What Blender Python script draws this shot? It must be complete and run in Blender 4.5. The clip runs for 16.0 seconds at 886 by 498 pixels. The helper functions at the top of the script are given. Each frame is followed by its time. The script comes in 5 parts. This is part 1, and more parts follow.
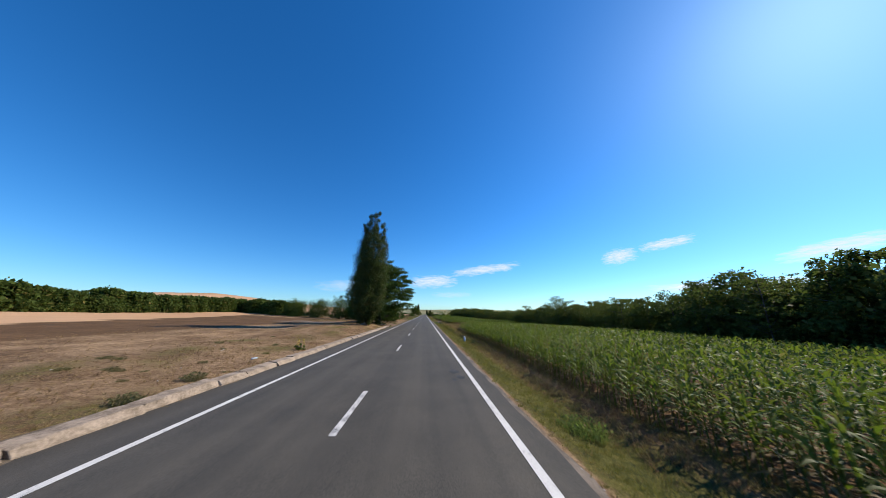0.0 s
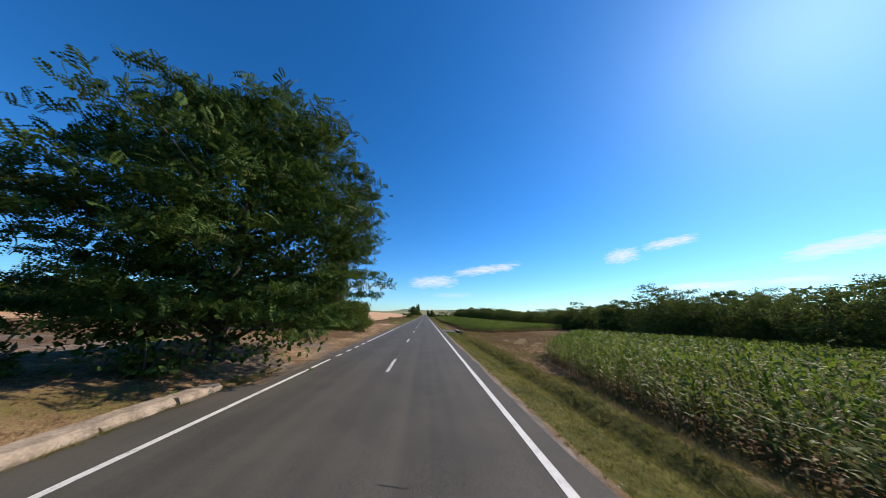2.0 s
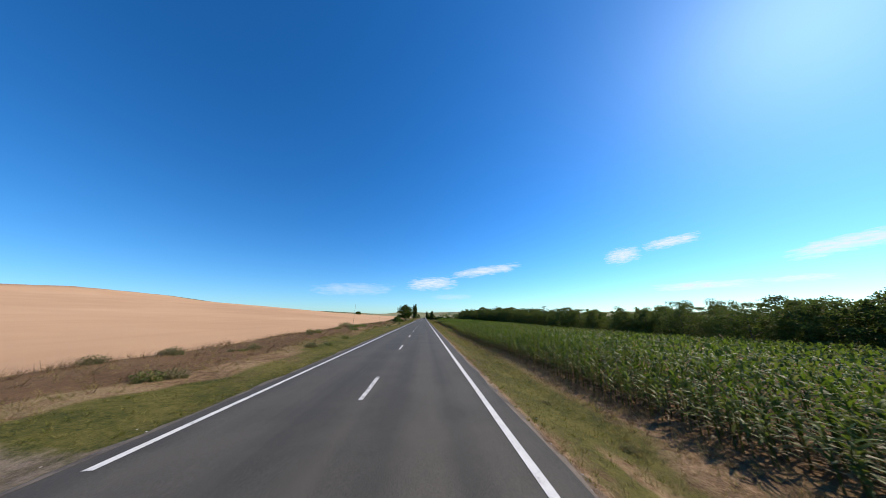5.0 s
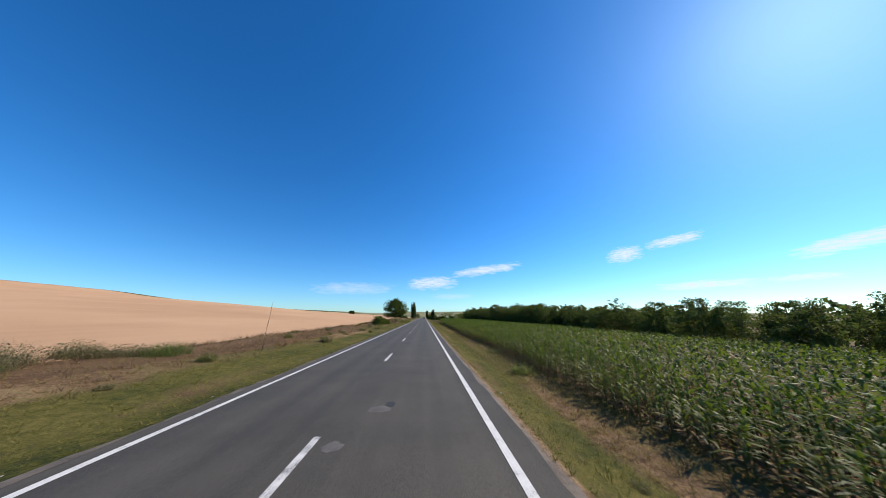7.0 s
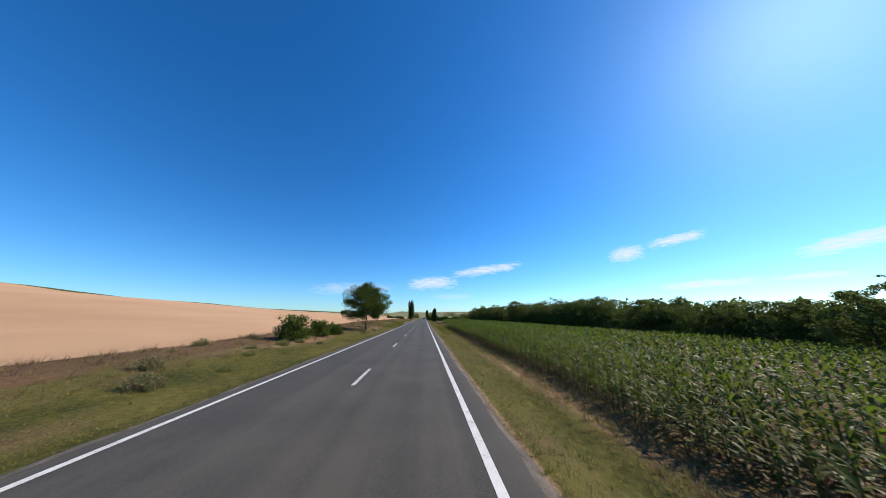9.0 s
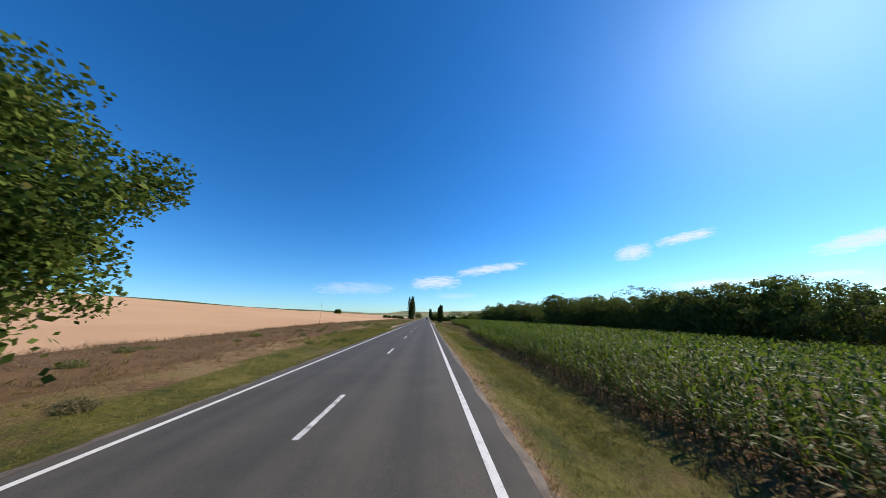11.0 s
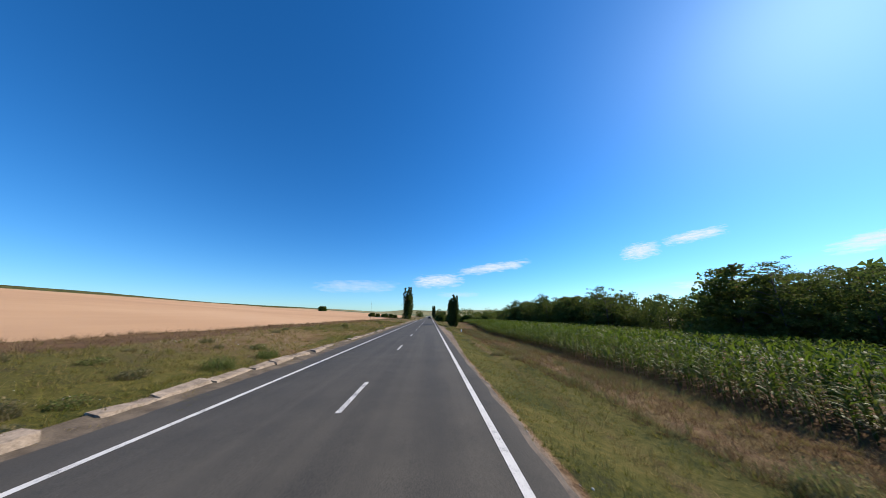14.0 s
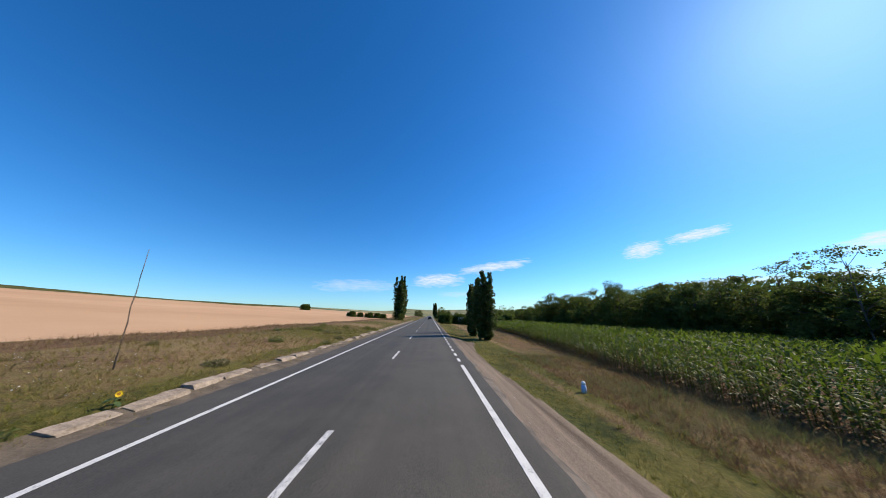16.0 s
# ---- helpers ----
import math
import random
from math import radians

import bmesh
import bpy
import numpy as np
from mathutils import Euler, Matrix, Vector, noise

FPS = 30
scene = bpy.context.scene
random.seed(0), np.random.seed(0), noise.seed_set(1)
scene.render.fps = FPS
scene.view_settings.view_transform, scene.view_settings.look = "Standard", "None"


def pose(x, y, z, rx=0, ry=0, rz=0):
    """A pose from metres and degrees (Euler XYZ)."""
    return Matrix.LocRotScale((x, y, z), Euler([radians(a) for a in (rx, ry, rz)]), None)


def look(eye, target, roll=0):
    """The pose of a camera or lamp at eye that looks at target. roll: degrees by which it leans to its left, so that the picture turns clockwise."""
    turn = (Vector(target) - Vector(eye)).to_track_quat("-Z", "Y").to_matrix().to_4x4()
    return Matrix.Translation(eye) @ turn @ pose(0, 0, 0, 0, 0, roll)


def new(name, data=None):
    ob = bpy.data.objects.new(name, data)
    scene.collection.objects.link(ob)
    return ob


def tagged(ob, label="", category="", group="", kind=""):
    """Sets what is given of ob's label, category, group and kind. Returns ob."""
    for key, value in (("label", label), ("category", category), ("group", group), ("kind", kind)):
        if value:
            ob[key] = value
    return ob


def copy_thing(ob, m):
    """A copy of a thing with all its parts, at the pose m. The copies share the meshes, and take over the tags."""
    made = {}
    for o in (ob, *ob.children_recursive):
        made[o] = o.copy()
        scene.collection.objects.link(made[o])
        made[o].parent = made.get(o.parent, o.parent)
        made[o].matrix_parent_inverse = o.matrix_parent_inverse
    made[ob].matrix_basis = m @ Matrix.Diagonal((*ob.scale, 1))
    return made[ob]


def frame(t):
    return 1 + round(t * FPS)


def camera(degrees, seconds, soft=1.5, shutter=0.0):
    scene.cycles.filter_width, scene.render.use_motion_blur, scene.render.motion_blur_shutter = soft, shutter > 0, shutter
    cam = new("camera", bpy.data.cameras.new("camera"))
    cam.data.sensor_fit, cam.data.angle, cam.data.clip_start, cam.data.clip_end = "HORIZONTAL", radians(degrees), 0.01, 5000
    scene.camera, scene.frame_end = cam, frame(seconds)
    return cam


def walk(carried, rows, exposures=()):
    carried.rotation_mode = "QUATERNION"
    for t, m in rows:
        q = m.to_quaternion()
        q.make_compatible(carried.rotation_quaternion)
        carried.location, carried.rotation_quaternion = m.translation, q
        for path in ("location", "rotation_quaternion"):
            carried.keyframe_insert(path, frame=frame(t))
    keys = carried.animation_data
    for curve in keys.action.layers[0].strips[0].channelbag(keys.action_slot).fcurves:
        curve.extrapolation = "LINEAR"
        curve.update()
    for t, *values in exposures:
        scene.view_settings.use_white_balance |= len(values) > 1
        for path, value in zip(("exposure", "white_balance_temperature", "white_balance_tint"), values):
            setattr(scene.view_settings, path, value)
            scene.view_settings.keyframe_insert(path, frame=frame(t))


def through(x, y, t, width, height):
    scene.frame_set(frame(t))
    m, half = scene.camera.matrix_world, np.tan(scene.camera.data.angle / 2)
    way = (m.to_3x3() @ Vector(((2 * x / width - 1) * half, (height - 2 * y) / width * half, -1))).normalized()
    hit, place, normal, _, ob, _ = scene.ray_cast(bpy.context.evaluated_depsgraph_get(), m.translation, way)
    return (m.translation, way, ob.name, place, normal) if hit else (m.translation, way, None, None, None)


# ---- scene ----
# Straight country road along +y, centre line at x = 0; the camera drives in the lane at x > 0.
cam = camera(120.0, 16.0, soft=0.8, shutter=0.05)
EYE = 2.316
DRIVE = [  # seconds, x, y, yaw, pitch, roll
    (0.0, 1.753, 1.786, -3.904, 14.293, -0.440),
    (0.5, 1.723, 12.369, -3.890, 14.399, -0.341),
    (1.0, 1.690, 23.060, -3.819, 14.407, -0.350),
    (1.5, 1.601, 33.546, -3.773, 14.340, -0.409),
    (2.0, 1.552, 43.892, -3.766, 14.417, -0.334),
    (2.5, 1.561, 54.271, -3.787, 14.475, -0.271),
    (3.0, 1.623, 64.760, -3.919, 14.512, -0.246),
    (3.5, 1.655, 75.411, -4.040, 14.647, -0.081),
    (4.0, 1.711, 86.138, -4.055, 14.778, 0.097),
    (4.5, 1.759, 96.729, -4.043, 14.848, 0.176),
    (5.0, 1.810, 107.214, -4.027, 14.875, 0.206),
    (5.5, 1.866, 117.619, -4.010, 14.876, 0.225),
    (6.0, 1.931, 127.968, -3.998, 14.862, 0.245),
    (6.5, 2.008, 138.291, -3.997, 14.840, 0.255),
    (7.0, 2.090, 148.576, -4.002, 14.796, 0.215),
    (7.5, 2.174, 158.797, -3.993, 14.781, 0.223),
    (8.0, 2.266, 168.977, -4.012, 14.809, 0.271),
    (8.5, 2.392, 179.234, -3.999, 14.823, 0.302),
    (9.0, 2.501, 189.485, -3.974, 14.868, 0.354),
    (9.5, 2.589, 199.638, -3.876, 14.867, 0.311),
    (10.0, 2.623, 209.712, -3.709, 14.854, 0.269),
    (10.5, 2.612, 219.727, -3.503, 14.832, 0.257),
    (11.0, 2.562, 229.705, -3.286, 14.801, 0.273),
    (11.5, 2.477, 239.661, -3.082, 14.756, 0.291),
    (12.0, 2.386, 249.664, -2.954, 14.707, 0.246),
    (12.5, 2.311, 259.578, -2.904, 14.702, 0.209),
    (13.0, 2.310, 269.168, -2.832, 14.671, 0.130),
    (13.5, 2.250, 278.571, -2.795, 14.611, 0.061),
    (14.0, 2.228, 288.452, -2.788, 14.566, -0.016),
    (14.5, 2.173, 298.527, -2.760, 14.534, -0.058),
    (15.0, 2.107, 308.617, -2.765, 14.530, -0.049),
    (15.5, 2.043, 318.616, -2.772, 14.514, -0.034),
    (16.0, 2.022, 328.471, -2.741, 14.481, -0.076),
]
walk(cam, [(t, pose(x, y, EYE, 90 + p, r, w)) for t, x, y, w, p, r in DRIVE], [(0.0, 0.22), (16.0, 0.22)])

# ---- world, sun ----
SUN_DIR = Vector((0.738, 0.306, 0.602)).normalized()
world = bpy.data.worlds.new("sky")
scene.world = world
world.use_nodes = True
wn = world.node_tree.nodes
sky = wn.new("ShaderNodeTexSky")
sky.sky_type = "NISHITA"
sky.sun_disc = False
sky.sun_elevation = math.asin(SUN_DIR.z)
sky.sun_rotation = math.atan2(SUN_DIR.x, SUN_DIR.y)
sky.altitude = 300
sky.air_density = 1.0
sky.dust_density = 0.34
sky.ozone_density = 2.5
wn["Background"].inputs["Strength"].default_value = 0.108
deep = wn.new("ShaderNodeHueSaturation")
deep.inputs["Saturation"].default_value = 1.14
deep.inputs["Hue"].default_value = 0.501
filt = wn.new("ShaderNodeMix")
filt.data_type, filt.blend_type = "RGBA", "MULTIPLY"
filt.inputs[0].default_value, filt.inputs[7].default_value = 1.0, (0.69, 0.97, 1.24, 1)
world.node_tree.links.new(sky.outputs[0], filt.inputs[6])
soften = wn.new("ShaderNodeGamma")
soften.inputs["Gamma"].default_value = 1.05
world.node_tree.links.new(filt.outputs[2], soften.inputs["Color"])
world.node_tree.links.new(soften.outputs[0], deep.inputs["Color"])
world.node_tree.links.new(deep.outputs[0], wn["Background"].inputs["Color"])
sun = new("sun", bpy.data.lights.new("sun", "SUN"))
sun.data.energy, sun.data.angle, sun.data.color = 5.0, radians(0.55), (1.0, 0.89, 0.74)
sun.matrix_world = look(SUN_DIR * 100, (0, 0, 0))


# ---- materials ----
def ramp(nt, fac, stops):
    n = nt.nodes.new("ShaderNodeValToRGB")
    el = n.color_ramp.elements
    while len(el) < len(stops):
        el.new(0.5)
    for e, (p, c) in zip(el, stops):
        e.position, e.color = p, (*c, 1)
    nt.links.new(fac, n.inputs[0])
    return n.outputs[0]


def noise_tex(nt, co, scale, detail=6, rough=0.6):
    n = nt.nodes.new("ShaderNodeTexNoise")
    n.inputs["Scale"].default_value, n.inputs["Detail"].default_value, n.inputs["Roughness"].default_value = scale, detail, rough
    nt.links.new(co, n.inputs["Vector"])
    return n.outputs["Fac"]


def mix_col(nt, fac, a, b, mode="MIX"):
    n = nt.nodes.new("ShaderNodeMix")
    n.data_type, n.blend_type = "RGBA", mode
    for sock, v in ((0, fac), (6, a), (7, b)):
        if isinstance(v, (int, float)):
            n.inputs[sock].default_value = v
        elif isinstance(v, tuple):
            n.inputs[sock].default_value = (*v, 1)
        else:
            nt.links.new(v, n.inputs[sock])
    return n.outputs[2]


def math_node(nt, op, a, b=0.0, clamp=False):
    n = nt.nodes.new("ShaderNodeMath")
    n.operation, n.use_clamp = op, clamp
    for i, v in enumerate((a, b)):
        if isinstance(v, (int, float)):
            n.inputs[i].default_value = v
        else:
            nt.links.new(v, n.inputs[i])
    return n.outputs[0]


def blank(name, rough=0.9, spec=0.3):
    m = bpy.data.materials.new(name)
    m.use_nodes = True
    b = m.node_tree.nodes["Principled BSDF"]
    b.inputs["Roughness"].default_value = rough
    b.inputs["Specular IOR Level"].default_value = spec
    return m, m.node_tree, b


def position(nt, stretch=(1, 1, 1), local=False):
    if local:
        src = nt.nodes.new("ShaderNodeTexCoord").outputs["Object"]
    else:
        src = nt.nodes.new("ShaderNodeNewGeometry").outputs["Position"]
    mp = nt.nodes.new("ShaderNodeMapping")
    mp.inputs["Scale"].default_value = stretch
    nt.links.new(src, mp.inputs["Vector"])
    return mp.outputs[0]


def bump(nt, b, height, strength, dist):
    n = nt.nodes.new("ShaderNodeBump")
    n.inputs["Strength"].default_value, n.inputs["Distance"].default_value = strength, dist
    nt.links.new(height, n.inputs["Height"])
    nt.links.new(n.outputs[0], b.inputs["Normal"])


def mottled(name, dark, light, scale, fine, rough=0.9, relief=0.0, spec=0.3, local=False, stretch=(1, 1, 1)):
    """Two scales of variation between two colours, with fine relief."""
    m, nt, b = blank(name, rough, spec)
    co = position(nt, stretch, local)
    big, small = noise_tex(nt, co, scale), noise_tex(nt, co, fine, 4, 0.7)
    f = math_node(nt, "ADD", math_node(nt, "MULTIPLY", big, 0.6), math_node(nt, "MULTIPLY", small, 0.4))
    nt.links.new(ramp(nt, f, [(0.36, dark), (0.64, light)]), b.inputs["Base Color"])
    if relief:
        bump(nt, b, small, 0.6, relief)
    return m


def asphalt():
    m, nt, b = blank("asphalt", 0.85, 0.35)
    co = position(nt)
    along = position(nt, (1.0, 0.012, 1.0))
    grit = noise_tex(nt, co, 45, 4, 0.85)
    tracks = noise_tex(nt, along, 1.1, 3, 0.5)
    blot = noise_tex(nt, co, 0.5, 5, 0.6)
    f = math_node(nt, "ADD", math_node(nt, "MULTIPLY", tracks, 0.6), math_node(nt, "MULTIPLY", blot, 0.4))
    base = ramp(nt, f, [(0.40, (0.033, 0.0285, 0.0215)), (0.60, (0.083, 0.070, 0.051))])
    col = mix_col(nt, 0.42, base, ramp(nt, grit, [(0.36, (0.018, 0.018, 0.016)), (0.64, (0.14, 0.125, 0.099))]))
    nt.links.new(col, b.inputs["Base Color"])
    bump(nt, b, grit, 0.35, 0.006)
    return m


def road_paint(name, wear):
    m, nt, b = blank(name, 0.7, 0.4)
    co = position(nt)
    worn = math_node(nt, "ADD", math_node(nt, "MULTIPLY", noise_tex(nt, co, 40, 4, 0.8), 0.6), math_node(nt, "MULTIPLY", noise_tex(nt, co, 3, 3), 0.4))
    nt.links.new(ramp(nt, worn, [(0.34 + wear, (0.12, 0.115, 0.11)), (0.42 + wear, (0.60, 0.57, 0.52)), (0.7, (0.76, 0.73, 0.67))]), b.inputs["Base Color"])
    return m


def ground_material():
    """Dry grass, with attributes that say where it is green, stubble, tilled soil or bare dirt."""
    m, nt, b = blank("ground", 1.0, 0.1)
    co = position(nt)
    a = nt.nodes.new("ShaderNodeAttribute")
    a.attribute_name = "zone"
    a2 = nt.nodes.new("ShaderNodeAttribute")
    a2.attribute_name = "zone_b"
    s1, s2 = nt.nodes.new("ShaderNodeSeparateColor"), nt.nodes.new("ShaderNodeSeparateColor")
    nt.links.new(a.outputs["Color"], s1.inputs[0])
    nt.links.new(a2.outputs["Color"], s2.inputs[0])
    n1, n2, n3 = noise_tex(nt, co, 0.35, 6), noise_tex(nt, co, 4.0, 6, 0.7), noise_tex(nt, co, 0.02, 4)
    fine = noise_tex(nt, co, 22.0, 4, 0.8)
    mixn = math_node(nt, "ADD", math_node(nt, "MULTIPLY", n1, 0.5), math_node(nt, "MULTIPLY", n2, 0.5))
    edge = math_node(nt, "MULTIPLY", math_node(nt, "SUBTRACT", mixn, 0.5), 1.6)

    def zone(sock):
        v = math_node(nt, "ADD", sock, math_node(nt, "MULTIPLY", edge, math_node(nt, "MULTIPLY", sock, math_node(nt, "MULTIPLY", math_node(nt, "SUBTRACT", 1.0, sock), 4.0))))
        n = nt.nodes.new("ShaderNodeMapRange")
        n.interpolation_type = "SMOOTHSTEP"
        n.inputs["From Min"].default_value, n.inputs["From Max"].default_value = 0.3, 0.7
        nt.links.new(v, n.inputs["Value"])
        return n.outputs[0]

    f = math_node(nt, "ADD", math_node(nt, "MULTIPLY", mixn, 0.6), math_node(nt, "MULTIPLY", fine, 0.4))
    dry = ramp(nt, f, [(0.42, (0.085, 0.050, 0.024)), (0.5, (0.22, 0.136, 0.072)), (0.58, (0.41, 0.280, 0.162))])
    green = ramp(nt, f, [(0.42, (0.024, 0.034, 0.009)), (0.5, (0.080, 0.077, 0.016)), (0.59, (0.155, 0.124, 0.036))])
    rows = position(nt, (1.0, 0.05, 1.0))
    lines = noise_tex(nt, rows, 0.5, 4)
    fs = math_node(nt, "ADD", math_node(nt, "MULTIPLY", lines, 0.14), math_node(nt, "ADD", math_node(nt, "MULTIPLY", n3, 0.66), math_node(nt, "MULTIPLY", fine, 0.2)))
    stubble = ramp(nt, fs, [(0.30, (0.42, 0.245, 0.135)), (0.5, (0.52, 0.315, 0.175)), (0.70, (0.60, 0.38, 0.225))])
    soil = ramp(nt, f, [(0.40, (0.066, 0.038, 0.019)), (0.60, (0.185, 0.108, 0.054))])
    fd = math_node(nt, "ADD", math_node(nt, "MULTIPLY", noise_tex(nt, rows, 1.6, 4), 0.55), math_node(nt, "MULTIPLY", fine, 0.45))
    dirt = ramp(nt, fd, [(0.40, (0.095, 0.072, 0.053)), (0.62, (0.275, 0.210, 0.155))])
    far = ramp(nt, noise_tex(nt, co, 0.006, 3), [(0.42, (0.10, 0.125, 0.06)), (0.5, (0.30, 0.25, 0.13)), (0.6, (0.13, 0.15, 0.07))])
    col = mix_col(nt, zone(s1.outputs[0]), dry, green)
    col = mix_col(nt, zone(s1.outputs[1]), col, stubble)
    col = mix_col(nt, zone(s1.outputs[2]), col, soil)
    col = mix_col(nt, zone(s2.outputs[0]), col, dirt)
    col = mix_col(nt, zone(s2.outputs[1]), col, far)
    nt.links.new(col, b.inputs["Base Color"])
    bump(nt, b, math_node(nt, "ADD", n2, fine), 0.7, 0.05)
    return m


def leafy(name, dark, light, dry=None, through=0.3, rough=0.55, spec=0.35, glow=(0.20, 0.30, 0.05), autumn=None):
    """Leaves: colour by the tint attribute (x: dryness, y: random), some light passes through."""
    m, nt, b = blank(name, rough, spec)
    at = nt.nodes.new("ShaderNodeAttribute")
    at.attribute_name = "tint"
    sp = nt.nodes.new("ShaderNodeSeparateColor")
    nt.links.new(at.outputs["Color"], sp.inputs[0])
    geo = nt.nodes.new("ShaderNodeNewGeometry")
    f = math_node(nt, "ADD", math_node(nt, "MULTIPLY", sp.outputs[1], 0.5), math_node(nt, "MULTIPLY", geo.outputs["Random Per Island"], 0.5))
    col = ramp(nt, f, [(0.1, dark), (0.9, light)])
    if autumn:
        oi = nt.nodes.new("ShaderNodeObjectInfo")
        col = mix_col(nt, math_node(nt, "MULTIPLY", math_node(nt, "POWER", oi.outputs["Random"], 2.0), 0.7), col, autumn)
    if dry:
        col = mix_col(nt, sp.outputs[0], col, dry)
    nt.links.new(col, b.inputs["Base Color"])
    tr = nt.nodes.new("ShaderNodeBsdfTranslucent")
    thin = mix_col(nt, 0.45, ramp(nt, f, [(0.1, dark), (0.9, light)]), glow)
    if dry:
        thin = mix_col(nt, sp.outputs[0], thin, dry)
    nt.links.new(thin, tr.inputs["Color"])
    mx = nt.nodes.new("ShaderNodeMixShader")
    mx.inputs[0].default_value = through
    nt.links.new(b.outputs[0], mx.inputs[1])
    nt.links.new(tr.outputs[0], mx.inputs[2])
    nt.links.new(mx.outputs[0], nt.nodes["Material Output"].inputs["Surface"])
    return m


ASPHALT, PAINT, PAINT_WORN, GROUND = asphalt(), road_paint("road_paint", 0.02), road_paint("worn_road_paint", 0.085), ground_material()
PATCH_DARK = mottled("asphalt_patch_dark", (0.02, 0.02, 0.02), (0.06, 0.058, 0.056), 2, 40, 0.8, 0.006)
PATCH_LIGHT = mottled("asphalt_patch_light", (0.085, 0.077, 0.069), (0.155, 0.140, 0.124), 3, 40, 0.9, 0.006)
GRAVEL = mottled("gravel_shoulder", (0.055, 0.045, 0.036), (0.21, 0.168, 0.13), 1.5, 30, 0.95, 0.02)
KERB_DIRT = mottled("washed_dirt", (0.060, 0.046, 0.032), (0.185, 0.142, 0.098), 1.8, 26, 0.98, 0.02)
CONCRETE = mottled("old_concrete", (0.13, 0.098, 0.068), (0.42, 0.33, 0.245), 2.2, 18, 0.9, 0.012)
CONCRETE_DARK = mottled("weathered_concrete", (0.13, 0.10, 0.078), (0.33, 0.265, 0.20), 1.6, 22, 0.9, 0.012)
LEAF_WEED = leafy("weed_leaf", (0.055, 0.085, 0.020), (0.150, 0.195, 0.050), (0.30, 0.22, 0.10), 0.5, 0.65, 0.08)
BARK = mottled("bark", (0.045, 0.036, 0.028), (0.15, 0.125, 0.10), 3, 25, 0.95, 0.03, stretch=(1, 1, 0.25))
LIMED = mottled("limewashed_bark", (0.08, 0.07, 0.06), (0.42, 0.40, 0.37), 3, 25, 0.95, 0.02, stretch=(1, 1, 0.4))
LEAF_POPLAR = leafy("poplar_leaf", (0.022, 0.034, 0.010), (0.068, 0.088, 0.026), (0.20, 0.15, 0.06), 0.25, 0.5, 0.10)
LEAF_LOCUST = leafy("locust_leaf", (0.024, 0.046, 0.011), (0.080, 0.128, 0.027), (0.16, 0.15, 0.04), 0.2, 0.6, 0.06)
LEAF_BUSH = leafy("bush_leaf", (0.022, 0.040, 0.008), (0.140, 0.178, 0.035), (0.24, 0.19, 0.06), 0.20, 0.6, 0.03)
LEAF_WOOD = leafy("wood_leaf", (0.026, 0.038, 0.011), (0.110, 0.120, 0.032), (0.20, 0.14, 0.045), 0.35, 0.7, 0.05, autumn=(0.17, 0.14, 0.035))
LEAF_HEDGE = leafy("hedge_leaf", (0.028, 0.045, 0.011), (0.10, 0.132, 0.030), (0.20, 0.16, 0.05), 0.3, 0.7, 0.05)
LEAF_CORN = leafy("corn_leaf", (0.020, 0.048, 0.007), (0.150, 0.206, 0.029), (0.27, 0.185, 0.090), 0.40, 0.50, 0.06, (0.18, 0.26, 0.015))
BLADE = leafy("grass_blade", (0.105, 0.105, 0.018), (0.225, 0.205, 0.044), (0.36, 0.25, 0.12), 0.45, 0.8, 0.05, (0.22, 0.24, 0.05))
SCRUB = leafy("scrub_leaf", (0.070, 0.070, 0.034), (0.165, 0.155, 0.080), (0.32, 0.23, 0.12), 0.45, 0.7, 0.05)
BROWN_WEED = leafy("brown_weed", (0.080, 0.050, 0.027), (0.18, 0.118, 0.062), (0.24, 0.155, 0.085), 0.4, 0.9, 0.03, (0.24, 0.15, 0.06))


# ---- mesh helpers ----
def mesh_np(name, verts, faces, mats, tint=None, mat_index=None, smooth=False):
    """A mesh from numpy arrays; faces is an (n, 3) or (n, 4) array."""
    me = bpy.data.meshes.new(name)
    verts, faces = np.asarray(verts, np.float32), np.asarray(faces, np.int32)
    k = faces.shape[1]
    me.vertices.add(len(verts))
    me.vertices.foreach_set("co", verts.ravel())
    me.loops.add(faces.size)
    me.loops.foreach_set("vertex_index", faces.ravel())
    me.polygons.add(len(faces))
    me.polygons.foreach_set("loop_start", np.arange(0, faces.size, k, dtype=np.int32))
    me.polygons.foreach_set("loop_total", np.full(len(faces), k, np.int32))
    for mt in mats if isinstance(mats, (list, tuple)) else [mats]:
        me.materials.append(mt)
    if mat_index is not None:
        me.polygons.foreach_set("material_index", np.asarray(mat_index, np.int32))
    if smooth:
        me.polygons.foreach_set("use_smooth", np.ones(len(faces), bool))
    me.update(calc_edges=True)
    if tint is not None:
        at = me.attributes.new("tint", "FLOAT_COLOR", "POINT")
        at.data.foreach_set("color", np.asarray(tint, np.float32).ravel())
    return me


